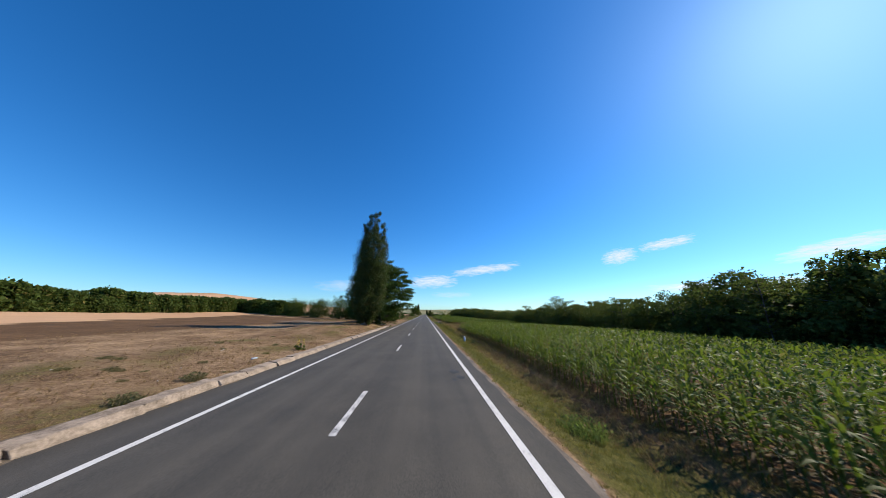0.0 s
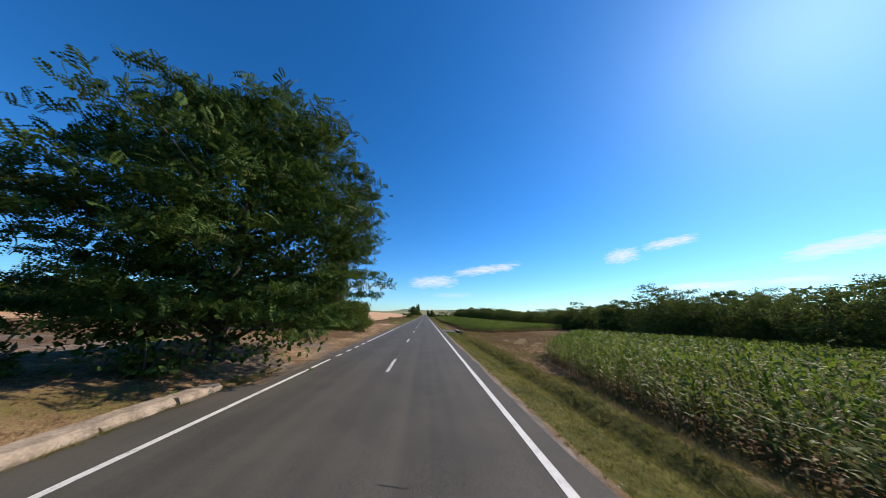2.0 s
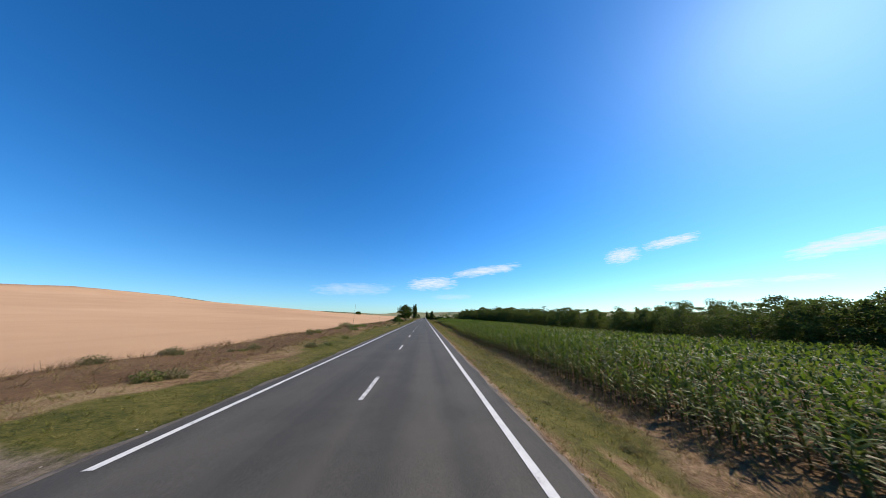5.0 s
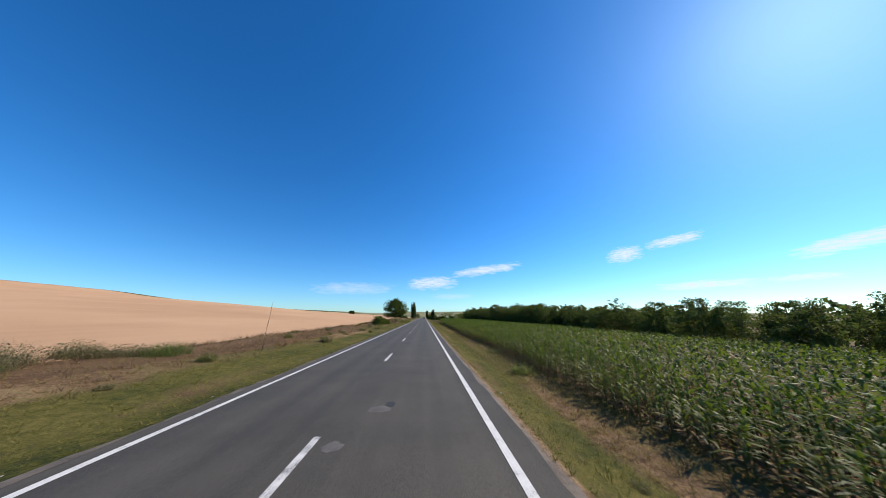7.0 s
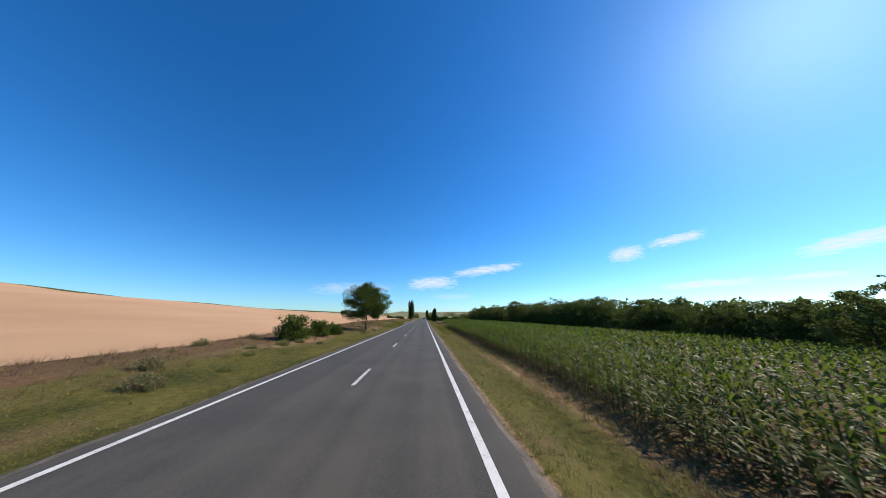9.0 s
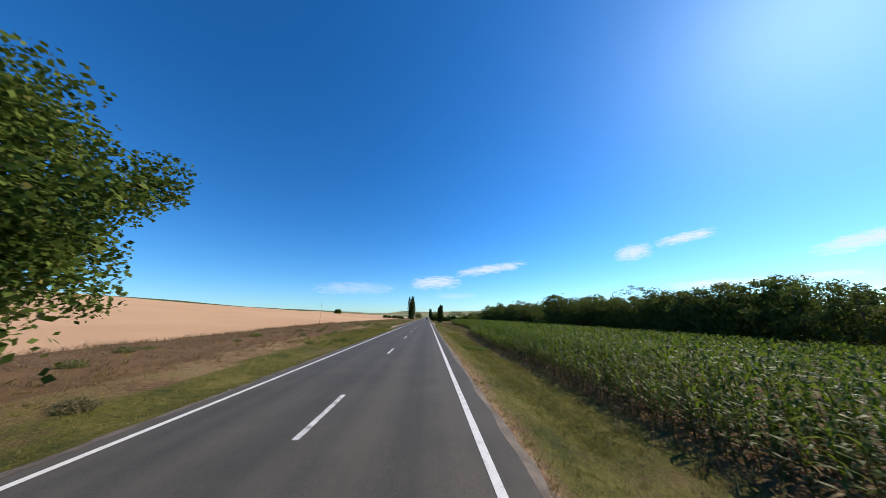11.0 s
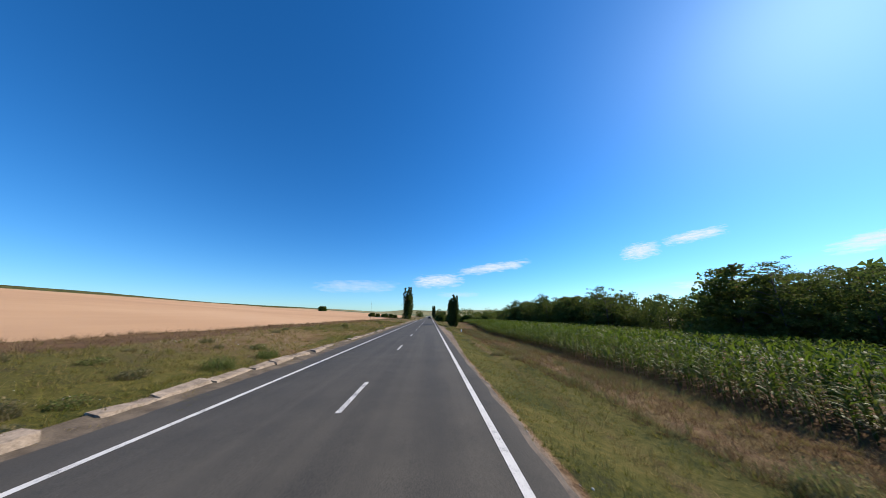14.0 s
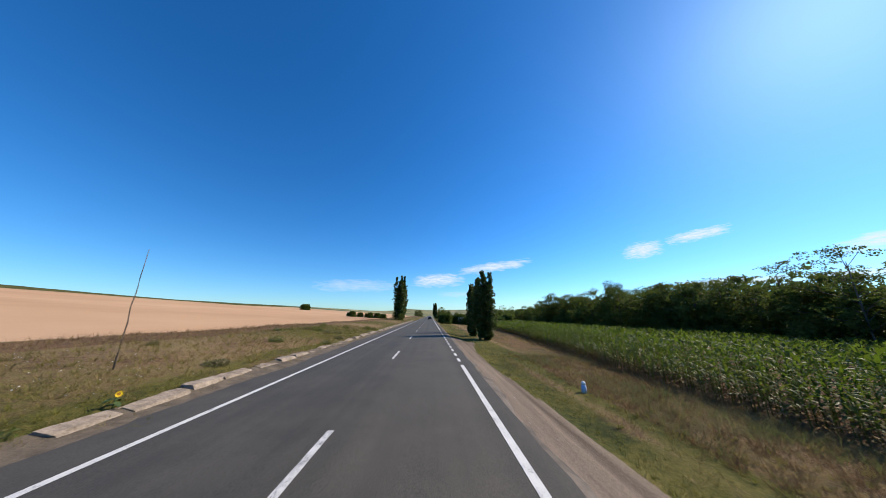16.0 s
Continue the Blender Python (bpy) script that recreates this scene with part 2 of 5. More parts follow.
def scatter(name, template, pos, rots, scales, mats, tints):
    """One joined mesh: a template (verts, quads, dryness per vertex) at every place, with 3 x 3 turns, sizes and (dry, random) tints."""
    tv, tf, td = template
    n, k = len(pos), len(tv)
    v = np.einsum("nij,kj->nki", rots, tv) * np.asarray(scales).reshape(n, 1, -1) + np.asarray(pos)[:, None, :]
    f = (np.asarray(tf)[None] + (np.arange(n) * k)[:, None, None]).reshape(-1, len(tf[0]))
    c = np.ones((n, k, 4), np.float32)
    c[:, :, 0] = np.clip(np.asarray(tints)[:, None, 0] + np.asarray(td)[None, :], 0, 1)
    c[:, :, 1] = np.asarray(tints)[:, None, 1]
    return mesh_np(name, v.reshape(-1, 3), f, mats, c.reshape(-1, 4))


def turns_z(rng, n):
    a = rng.uniform(0, 2 * np.pi, n)
    m = np.zeros((n, 3, 3))
    m[:, 0, 0], m[:, 0, 1], m[:, 1, 0], m[:, 1, 1], m[:, 2, 2] = np.cos(a), -np.sin(a), np.sin(a), np.cos(a), 1
    return m


def turns_any(rng, n, up=0.0):
    """Random full turns; up draws the leaf's normal towards the sky."""
    z = rng.normal(size=(n, 3))
    z[:, 2] = z[:, 2] + up
    z /= np.linalg.norm(z, axis=1, keepdims=True)
    h = rng.normal(size=(n, 3))
    x = np.cross(h, z)
    x /= np.linalg.norm(x, axis=1, keepdims=True)
    return np.stack([x, np.cross(z, x), z], axis=2)


def part(name, bm_or_mesh, material, parent, label=""):
    """A mesh object under a thing, in the thing's own space."""
    if isinstance(bm_or_mesh, bmesh.types.BMesh):
        me = bpy.data.meshes.new(name)
        bm_or_mesh.to_mesh(me)
        bm_or_mesh.free()
    else:
        me = bm_or_mesh
    if material is not None:
        me.materials.append(material)
    ob = new(name, me)
    ob.parent = parent
    return tagged(ob, label) if label else ob


def thing(name, m, label, category, group="", kind=""):
    e = new(name)
    e.matrix_world = m
    return tagged(e, label, category, group, kind)


def tube(bm, points, radii, sides=8):
    """A tapered tube along points, added to bm."""
    rings = []
    for i, p in enumerate(points):
        p = Vector(p)
        d = (Vector(points[min(i + 1, len(points) - 1)]) - Vector(points[max(i - 1, 0)])).normalized()
        q = d.to_track_quat("Z", "Y")
        rings.append([bm.verts.new(p + q @ Vector((radii[i] * math.cos(a), radii[i] * math.sin(a), 0))) for a in (2 * math.pi * j / sides for j in range(sides))])
    for a, b in zip(rings, rings[1:]):
        for j in range(sides):
            bm.faces.new((a[j], a[(j + 1) % sides], b[(j + 1) % sides], b[j])).smooth = True
    bm.faces.new(rings[-1])
    bm.faces.new(list(reversed(rings[0])))


def rough_box(bm, size, at=(0, 0, 0), bevel=0.03, jitter=0.02, seed=0, cuts=2):
    """A box with bevelled, worn edges, standing on at."""
    rng = random.Random(seed)
    r = bmesh.ops.create_cube(bm, size=1.0, matrix=Matrix.Translation((at[0], at[1], at[2] + size[2] / 2)) @ Matrix.Diagonal((*size, 1)))
    vs = r["verts"]
    es = list({e for v in vs for e in v.link_edges})
    out = bmesh.ops.bevel(bm, geom=es, offset=bevel, segments=2, affect="EDGES", profile=0.6)
    for v in {v for f in out["faces"] for v in f.verts}:
        v.co += Vector((rng.uniform(-1, 1), rng.uniform(-1, 1), rng.uniform(-1, 1))) * jitter


# ---- the lie of the land ----
def smooth01(a, b, v):
    t = np.clip((v - a) / (b - a), 0, 1)
    return t * t * (3 - 2 * t)


def bumps(x, y, s, seed=0.0):
    return np.sin(x / s + 1.3 * seed) * np.cos(y / (s * 1.37) + seed) + 0.5 * np.sin((x + y) / (s * 0.53) + 2.1 * seed)


def land(x, y):
    """Height of the ground."""
    x, y = np.asarray(x, float), np.asarray(y, float)
    crest = np.interp(y, [-400, 0, 139, 180, 226, 281, 345, 400, 470, 560, 1000], [6, 7, 10.8, 13.0, 18.0, 21.6, 20.8, 17.3, 17.0, 14.8, 17.0])
    left = np.interp(x, [-2600, -700, -330, -215, -180, -140, -60, -17, -10, -5.0, -4.0, 0], [-6, -6, -2, 1.0, 0.75, 0.58, 0.23, 0.035, 0.02, 0.0, 0.0, 0])
    hill = left * crest * np.where(x < -17, 1, smooth01(95, 130, y) * 0.9 + 0.1)
    shoulder = np.interp(x, [-30, -12, -7, -5.65, -5.2, -4.6, -3.9, 0, 3.9, 4.7, 6.3, 7.4, 9], [0.0, 0.25, 0.05, -0.03, -0.13, -0.12, -0.09, -0.12, -0.09, -0.22, -0.62, -0.62, -0.72])
    slope = np.interp(x, [9, 13, 20, 33, 47, 60, 400, 2600], [0, -0.28, -0.58, -1.08, -1.68, -1.9, -3.2, -3.2]) * np.interp(y, [260, 350], [1, 0.72])
    mound = 0.5 * smooth01(-5.4, -8.4, x) * (1 - smooth01(-12, -20, x)) * smooth01(26, 42, y) * (1 - smooth01(60, 65.5, y))
    rise = np.interp(x, [-400, -140, -62, -15, -8], [4.5, 3.2, 1.75, 0.05, 0]) * (1 - smooth01(85, 130, y))
    hill = hill * (0.25 + 0.75 * smooth01(60, 150, y)) + rise
    far = 62 * smooth01(1200, 3300, y) * (0.85 + 0.15 * np.sin(x / 310)) + 0.0 * x
    rough = 0.05 * bumps(x, y, 2.3, 0.4) * smooth01(4.0, 7.0, np.abs(x)) + 0.25 * bumps(x, y, 41, 1.7) * smooth01(20, 80, np.abs(x))
    bank = (0.20 * np.exp(-((x - 7.25) / 0.5) ** 2) - 0.10 * np.exp(-((x - 6.5) / 0.26) ** 2) + 0.06 * np.exp(-((x - 5.7) / 0.5) ** 2)) * smooth01(24, 40, y) * (1 - smooth01(74, 82, y))
    berm = 0.34 * np.exp(-((x - 6.3) / 1.0) ** 2) * smooth01(79.5, 82.5, y) * (1 - smooth01(88, 91, y))
    return hill + shoulder + berm + slope + mound + far + rough + bank


def grid_lines(stops):
    out = [stops[0][0]]
    for (a, _), (b, step) in zip(stops, stops[1:]):
        n = max(1, round((b - a) / step))
        out += [a + (b - a) * (i + 1) / n for i in range(n)]
    return np.array(out)


FIELD_EDGE = ([104, 117, 160, 190, 210, 240, 275, 345, 600], [-14, -12.2, -13.2, -13.5, -12.8, -15, -18.3, -18, -20])
CORN_FRONT = ([-100, 0, 13, 20, 45, 54, 60, 65, 95, 100, 111, 140, 150, 157, 165, 177, 184, 196, 202, 241, 259, 267, 276, 283, 287, 290, 316, 335, 347, 376, 600], [7.9, 7.8, 8.0, 8.4, 8.0, 8.6, 9.5, 10.4, 10.6, 9.4, 8.8, 8.1, 7.7, 8.1, 8.4, 8.9, 8.5, 8.2, 8.8, 8.9, 9.0, 9.4, 9.9, 10.9, 12.6, 13.5, 13.6, 12.7, 13.6, 17, 22])


def in_corn(x, y):
    """The two blocks of corn, with the bare wedge between them."""
    front = x > np.interp(y, *CORN_FRONT)
    first = (y < 62 + 1.5 * (x - 9.4)) & (y < 104)
    second = (y > 97.5 - 0.65 * (x - 9.4)) & (x < 14.5 + 0.95 * (y - 95)) & (y > 90)
    return front & (x < 47) & (y < 520) & (first | second)


def zones(x, y):
    """Green, stubble, soil; dirt, far."""
    w = 1.2 * np.sin(y / 9.0) + 0.8 * np.sin(y / 3.7)
    left, right = x < 0, x >= 0
    green = np.zeros_like(x)
    green = np.where(left & (y > 108) & (x > -7.2 + w * 0.6), 0.76 - 0.16 * smooth01(282, 296, y) + 0.12 * np.sin(x * 2.7 + np.sin(y / 6.0)) + 0.10 * np.sin(y / 2.9), green)
    green = np.where(left & (y > 108) & (x > np.interp(y, *FIELD_EDGE) + 2.5 + w) & (x <= -7.2 + w * 0.6), 0.46 + 0.14 * np.sin(y / 5.1) + 0.06 * smooth01(278, 292, y), green)
    green = np.where(left & (y <= 108) & (x > -5.5 + 0.2 * w), 0.3 + 0.14 * smooth01(52, 64, y), green)
    green = np.where(left & (y < 54) & (x > -14) & (x <= -5.5), 0.33 + 0.22 * np.sin(x * 1.1 + 1.5 * np.sin(y / 2.3)) * np.cos(y / 1.7 + x / 3), green)
    front = np.interp(y, *CORN_FRONT)
    streak = np.sin(x * 2.4 + 0.9 * np.sin(y / 11.0)) + 0.6 * np.sin(x * 4.1 - y / 17.0) + 0.5 * np.sin(y / 4.3 + x)
    green = np.where(right & (x > 4.4) & (x < 6.4 + 0.15 * w), 0.67 + 0.12 * streak, green)
    green = np.where(right & (x >= 6.4 + 0.15 * w) & (x < front - 1.0 + 0.3 * w), 0.71 + 0.12 * streak, green)
    green = np.where(right & (x > 5.8 + 0.2 * w) & (x < 7.9 + 0.2 * w) & (y > 236) & (y < 276), 0.90, green)
    green = np.where(right & (x > 4.5) & (x < 8.2) & (y > 26) & (y < 82), 0.86 + 0.05 * streak, green)
    green = np.where(right & (x > 4.4) & (y > 286) & (x < front + 0.5), np.where(x < 8.7 + 0.5 * w, 0.78, 0.56) + 0.14 * streak, green)
    green = np.where(right & (x >= front - 1.0 + 0.3 * w) & (x < front + 1), 0.54 + 0.14 * streak, green)
    green = np.where(right & (x > 5.7 + 0.2 * w) & (x < front + 1) & (y > 86) & (y < 114), 0.36 + 0.14 * streak, green)
    green = np.where(right & (x > 48), 0.5, green)
    green = np.where(right & (x > 7.7) & (x < 48) & (y > 58) & (y < 135), 0.50 + 0.26 * np.sin(x / 2.9 + y / 4.3) * np.cos(y / 3.1) + 0.10 * np.sin(x * 1.3), green)
    stub = np.where(left & (x < np.interp(y, *FIELD_EDGE) + 0.15 * w) & (y > 104), 1.0, 0)
    stub = np.where(left & (x < -39 - 0.22 * (y - 35)) & (y <= 95), 1.0, stub)
    dusty = left & (y > 86) & (y < 110) & (x < -6) & (x > -60)
    track = left & (y > 55 + 0.3 * w) & (y < 66.5 + 0.4 * w) & (x > -30)
    green = np.where(track & (np.abs(y - 60.5) < 5), 0.0, green)
    soil = np.where(left & (x < -24 + w + 0.1 * (y - 20)) & (x > -39 - 0.22 * (y - 35)) & (y < 78), 0.9, 0)
    soil = np.where(right & in_corn(x - 0.25, y), 0.85, soil)
    soil = np.where(right & (x > front - 0.9 + 0.25 * w) & (x < front + 1) & ~((y > 60) & (y < 96)), 0.44, soil)
    soil = np.where(right & (y > 284) & (x > 8.6 + 0.4 * w) & (x < front + 1), 0.46 + 0.10 * streak, soil)
    soil = np.where(right & (y < 26) & (x > 6.25 + 0.1 * w) & (x < front + 1), 0.36, soil)
    soil = np.where(right & (x > 8.4 + 0.3 * w) & (x < 46) & (y > 56) & (y < 125) & ~in_corn(x, y), 0.60 + 0.24 * np.sin(x / 4.7 - y / 6.3) + 0.10 * np.sin(x * 1.7 + y / 2.1), soil)
    soil = np.where(left & (y > 106) & (x < np.interp(y, [106, 278, 292, 600], [-8.8, -9.0, -14.3, -15]) + 0.6 * w) & (x > np.interp(y, *FIELD_EDGE)), 0.70 + 0.14 * np.sin(x * 1.1 + y / 7.0), soil)
    crest_green = left & (x < -180) & (x > -330) & (y > 340)
    stub = np.where(dusty, np.maximum(stub, 0.42 + 0.12 * np.sin(x * 0.7 + y / 2.1) + 0.10 * np.sin(y * 0.9 - x / 4)), stub)
    stub = np.where(crest_green, 0.0, stub)
    green = np.where(crest_green, 1.0, green)
    dirt = np.where((np.abs(x) > 3.7) & (np.abs(x) < 4.5), 0.6, 0)
    dirt = np.where(track, 0.52 + 0.16 * np.sin(x * 0.9 + y) + 0.14 * np.sin(x / 3.1 - y * 0.6), dirt)
    dirt = np.where(left & (np.abs(y - (112 + 0.30 * (x + 4))) < 1.8) & (x > -70), 0.58, dirt)
    dirt = np.where(right & (y > 304) & (y < 362) & (x > 3.6) & (x < np.interp(y, [304, 316, 336, 342, 350, 358, 362], [4.4, 5.0, 6.0, 5.5, 5.6, 6.9, 4])), 0.95, dirt)
    far = np.where((y > 700) | (x > 120) | (x < -330), 1.0, 0)
    return green, stub, soil, dirt, far


def build_ground():
    xs = grid_lines([(-2600, 0), (-700, 190), (-330, 37), (-60, 13), (-22, 2), (-3, 0.5), (3, 2), (4.2, 0.4), (8.2, 0.2), (10.2, 0.4), (44, 3), (120, 12), (2600, 190)])
    ys = grid_lines([(-400, 0), (-20, 38), (125, 1.0), (390, 1.6), (520, 5), (1000, 40), (4600, 180)])
    X, Y = np.meshgrid(xs, ys)
    v = np.stack([X, Y, land(X, Y)], 2).reshape(-1, 3)
    nx, ny = len(xs), len(ys)
    i = (np.arange(ny - 1)[:, None] * nx + np.arange(nx - 1)[None]).ravel()
    f = np.stack([i, i + 1, i + nx + 1, i + nx], 1)
    me = mesh_np("ground", v, f, GROUND, smooth=True)
    g, s, o, d, r = (z.ravel() for z in zones(X, Y))
    one = np.ones_like(g)
    me.attributes.new("zone", "FLOAT_COLOR", "POINT").data.foreach_set("color", np.stack([g, s, o, one], 1).astype(np.float32).ravel())
    me.attributes.new("zone_b", "FLOAT_COLOR", "POINT").data.foreach_set("color", np.stack([d, r, 0 * g, one], 1).astype(np.float32).ravel())
    tagged(new("ground", me), "dry grass verges, tilled soil and golden stubble fields", "ground", kind="structure")


build_ground()


def crown(x):
    return -0.018 * np.abs(x)


def strip(name, x0, x1, y0, y1, dz, mat, seed=0, wobble=0.0, step=2.0, label="", parent=None, thick=0.0):
    """A strip of paving that follows the road's crown."""
    rng = np.random.default_rng(seed)
    n = max(2, int((y1 - y0) / step) + 1)
    ys = np.linspace(y0, y1, n)
    cols = np.linspace(0, 1, max(2, int(abs(x1 - x0) / 0.9) + 2))
    l, r = x0 + rng.uniform(-wobble, wobble, n), x1 + rng.uniform(-wobble, wobble, n)
    X = l[:, None] + (r - l)[:, None] * cols[None]
    Y = np.repeat(ys[:, None], len(cols), 1)
    v = np.stack([X, Y, crown(X) + dz], 2).reshape(-1, 3)
    nx = len(cols)
    i = (np.arange(n - 1)[:, None] * nx + np.arange(nx - 1)[None]).ravel()
    f = np.stack([i, i + 1, i + nx + 1, i + nx], 1)
    ob = new(name, mesh_np(name, v, f, mat, smooth=True))
    ob.parent = parent
    return tagged(ob, label) if label else ob


XL, XR = -3.571, 3.608
road = thing("road", Matrix(), "grey asphalt two-lane road with white lines", "road", kind="structure")
strip("carriageway", -4.12, 4.18, -300, 1400, 0.0, ASPHALT, 3, 0.06, 1.0, parent=road)


def verge_strip(name, xa, xb, y0, y1, mat, seed, label, lift=0.03, lip=-0.012):
    """A thin spread of loose gravel that follows the ground along the road's edge."""
    rng = np.random.default_rng(seed)
    ys = np.arange(y0, y1, 0.5)
    n = len(ys)
    soft = np.convolve(rng.uniform(-1, 1, n + 8), np.ones(5) / 5, "same")[4:n + 4]
    a, b = xa + 0 * ys, xb + 0.26 * soft + 0.08 * rng.uniform(-1, 1, n)
    X = np.stack([a + (b - a) * q for q in (0, 0.5, 1)], 1)
    Y = np.repeat(ys[:, None], 3, 1)
    Z = land(X, Y) + np.array([lift, lift, lip])
    i = (np.arange(n - 1)[:, None] * 3 + np.arange(2)[None]).ravel()
    f = np.stack([i, i + 1, i + 4, i + 3], 1)
    tagged(new(name, mesh_np(name, np.stack([X, Y, Z], 2).reshape(-1, 3), f, mat, smooth=True)), label, "gravel", kind="structure")


for y0, y1 in ((-20, 54), (291, 440)):
    strip("road_margin", -5.16 if y0 < 0 else -5.02, -4.0, y0, y1, -0.004, ASPHALT, int(y1), 0.07, 0.7, parent=road)
for y0, y1 in ((-20, 54), (291, 440)):
    verge_strip("kerb_dirt", -5.75, -4.98 if y0 < 0 else -4.74, y0, y1, KERB_DIRT, int(y1) + 5, "brown dirt and gravel washed against the kerb", 0.05, 0.02)
verge_strip("gravel_shoulder", 4.05, 4.44, -20, 420, GRAVEL, 1, "pale loose gravel along the asphalt edge")
verge_strip("gravel_shoulder", -4.0, -4.62, 54, 106, KERB_DIRT, 6, "pale loose gravel along the asphalt edge")
verge_strip("gravel_shoulder", -4.0, -4.30, 106, 293, GRAVEL, 2, "pale loose gravel along the asphalt edge")

DASH0 = 7.633


def line(x, y0, y1, width, name="edge_line", step=2.0):
    return strip(name, x - width / 2, x + width / 2, y0, y1, 0.006, PAINT_WORN if name == "centre_dash" else PAINT, int(abs(y0) * 7), 0.006, step, parent=road)


for y0, y1 in ((-120, 59.2), (68.5, 99.0), (112.5, 900)):
    line(XL, y0, y1, 0.16)
for a in range(4):
    line(XL, 60.2 + 2.06 * a, 61.2 + 2.06 * a, 0.16, "short_dash", 1)
for a in range(6):
    line(XL, 100.2 + 2.0 * a, 101.3 + 2.0 * a, 0.16, "short_dash", 1)
for y0, y1 in ((-120, 342.0), (372, 900)):
    line(XR, y0, y1, 0.16)
for a in range(14):
    line(XR, 343.0 + 2.0 * a, 344.0 + 2.0 * a, 0.16, "short_dash", 1)
for j in range(-9, 70):
    line(0.0, DASH0 + 12 * j, DASH0 + 12 * j + 3.0, 0.14, "centre_dash", 1)


# ---- trees and bushes ----
LEAFLET = (np.array([(0, -0.55, 0), (0.42, 0.35, 0.05), (-0.40, 0.40, -0.05)]), [(0, 1, 2)], np.zeros(3))
LEAF = (np.array([(0, -0.5, 0), (0.36, 0.02, 0.06), (0, 0.5, 0), (-0.36, 0.02, 0.06)]), [(0, 1, 2, 3)], np.zeros(4))


def leaf_mesh(name, centres, radii, per, size, mat, seed, up=0.6, dry=0.1, flat=1.0, template=LEAF):
    """Clumps of single leaves, thicker towards each clump's outside."""
    rng = np.random.default_rng(seed)
    centres, radii = np.asarray(centres, float), np.asarray(radii, float)
    n = len(centres) * per
    d = rng.normal(size=(n, 3))
    d /= np.linalg.norm(d, axis=1, keepdims=True)
    d *= (rng.uniform(0.15, 1, n) ** 0.55)[:, None]
    d[:, 2] *= flat
    pos = np.repeat(centres, per, 0) + d * np.repeat(radii, per)[:, None]
    clump = np.repeat(rng.uniform(0, 1, len(centres)), per)
    tints = np.stack([np.where(rng.uniform(size=n) < dry, rng.uniform(0.3, 1, n), 0.0) + 0.0 * clump, 0.6 * clump + 0.4 * rng.uniform(size=n)], 1)
    s = size * rng.uniform(0.6, 1.35, n)
    return scatter(name, template, pos, turns_any(rng, n, up), s[:, None], mat, tints)


def poplar(m, height, width, seed, label, per=55, leaf=0.30, density=1.0, limed=True, bare=0.05, flare=0.0, template=None, leaders=None):
    """A Lombardy poplar: a trunk, steep limbs and a tall narrow crown built of upright plumes."""
    rng = np.random.default_rng(seed)
    t = thing("poplar", m, label, "tree")
    r0 = 0.016 * height * (1.45 if limed else 1.0)
    bm = bmesh.new()
    tube(bm, [(0, 0, -0.4), (0.02, 0, 0.5), (0.05, 0.03, height * 0.3), (0.02, 0, height * 0.65), (0, 0, height * 0.93)], [r0 * 1.5, r0, r0 * 0.75, r0 * 0.4, 0.03], 9)
    part("trunk", bm, BARK, t)
    cen, rad = [], []
    plumes = len(leaders) if leaders else 13
    for k in range(plumes):
        a = 2.4 * k + rng.uniform(-0.3, 0.3)
        rr = width * (0.0 if k == 0 else rng.uniform(0.20, 0.40))
        z0 = height * (bare + rng.uniform(0.0, 0.10))
        top = height * (1.0 if k == 0 else (rng.uniform(0.84, 0.985) if k % 2 else rng.uniform(0.55, 0.86)))
        px, py = rr * math.cos(a), rr * math.sin(a)
        if leaders:
            px, py, top = leaders[k][0], leaders[k][1], leaders[k][2] * height
        if k:
            bm = bmesh.new()
            tube(bm, [(0, 0, z0), (px * 0.55, py * 0.55, z0 + (top - z0) * 0.25), (px, py, top * 0.85)], [r0 * 0.4, r0 * 0.25, 0.02], 5)
            part("limb", bm, BARK, t)
        n = int(density * (top - z0) / height * 62)
        for z in np.linspace(z0, top, n):
            u = (z - z0) / (top - z0)
            body = (0.55 + 0.45 * smooth01(0, 0.25, u)) * (1 - 0.8 * smooth01(0.66, 1.0, u))
            w = 0.235 * width * body
            q = 0.35 + 0.65 * smooth01(0, 0.3, u) if not flare else u * 1.3
            w = w * (1 - flare * 0.55 * (1 - u))
            if leaders:
                body = (0.55 + 0.45 * smooth01(0, 0.25, u)) * (1 - 0.62 * smooth01(0.7, 1.0, u))
                q, w = 2 * (0.34 + 0.66 * smooth01(-0.02, 0.20, z / height)) - 1, 0.25 * width * body * (0.72 + 0.28 * smooth01(0.02, 0.25, z / height))
            cen.append((px * (0.5 + 0.5 * q) + rng.uniform(-1, 1) * w * 0.62, py * (0.5 + 0.5 * q) + rng.uniform(-1, 1) * w * 0.62, z))
            rad.append(max(0.3, w * rng.uniform(0.55, 0.9)))
    if limed:
        bm = bmesh.new()
        tube(bm, [(0, 0, -0.2), (0.015, 0, 0.4), (0.02, 0.01, 0.75)], [r0 * 1.46, r0 * 1.12, r0 * 1.05], 10)
        part("limewash", bm, LIMED, t, "worn white limewash on the trunk's foot")
    part("crown", leaf_mesh("crown", cen, rad, per, leaf, LEAF_POPLAR, seed + 1, 0.2, 0.08, 1.0, template or LEAF), None, t)
    return t


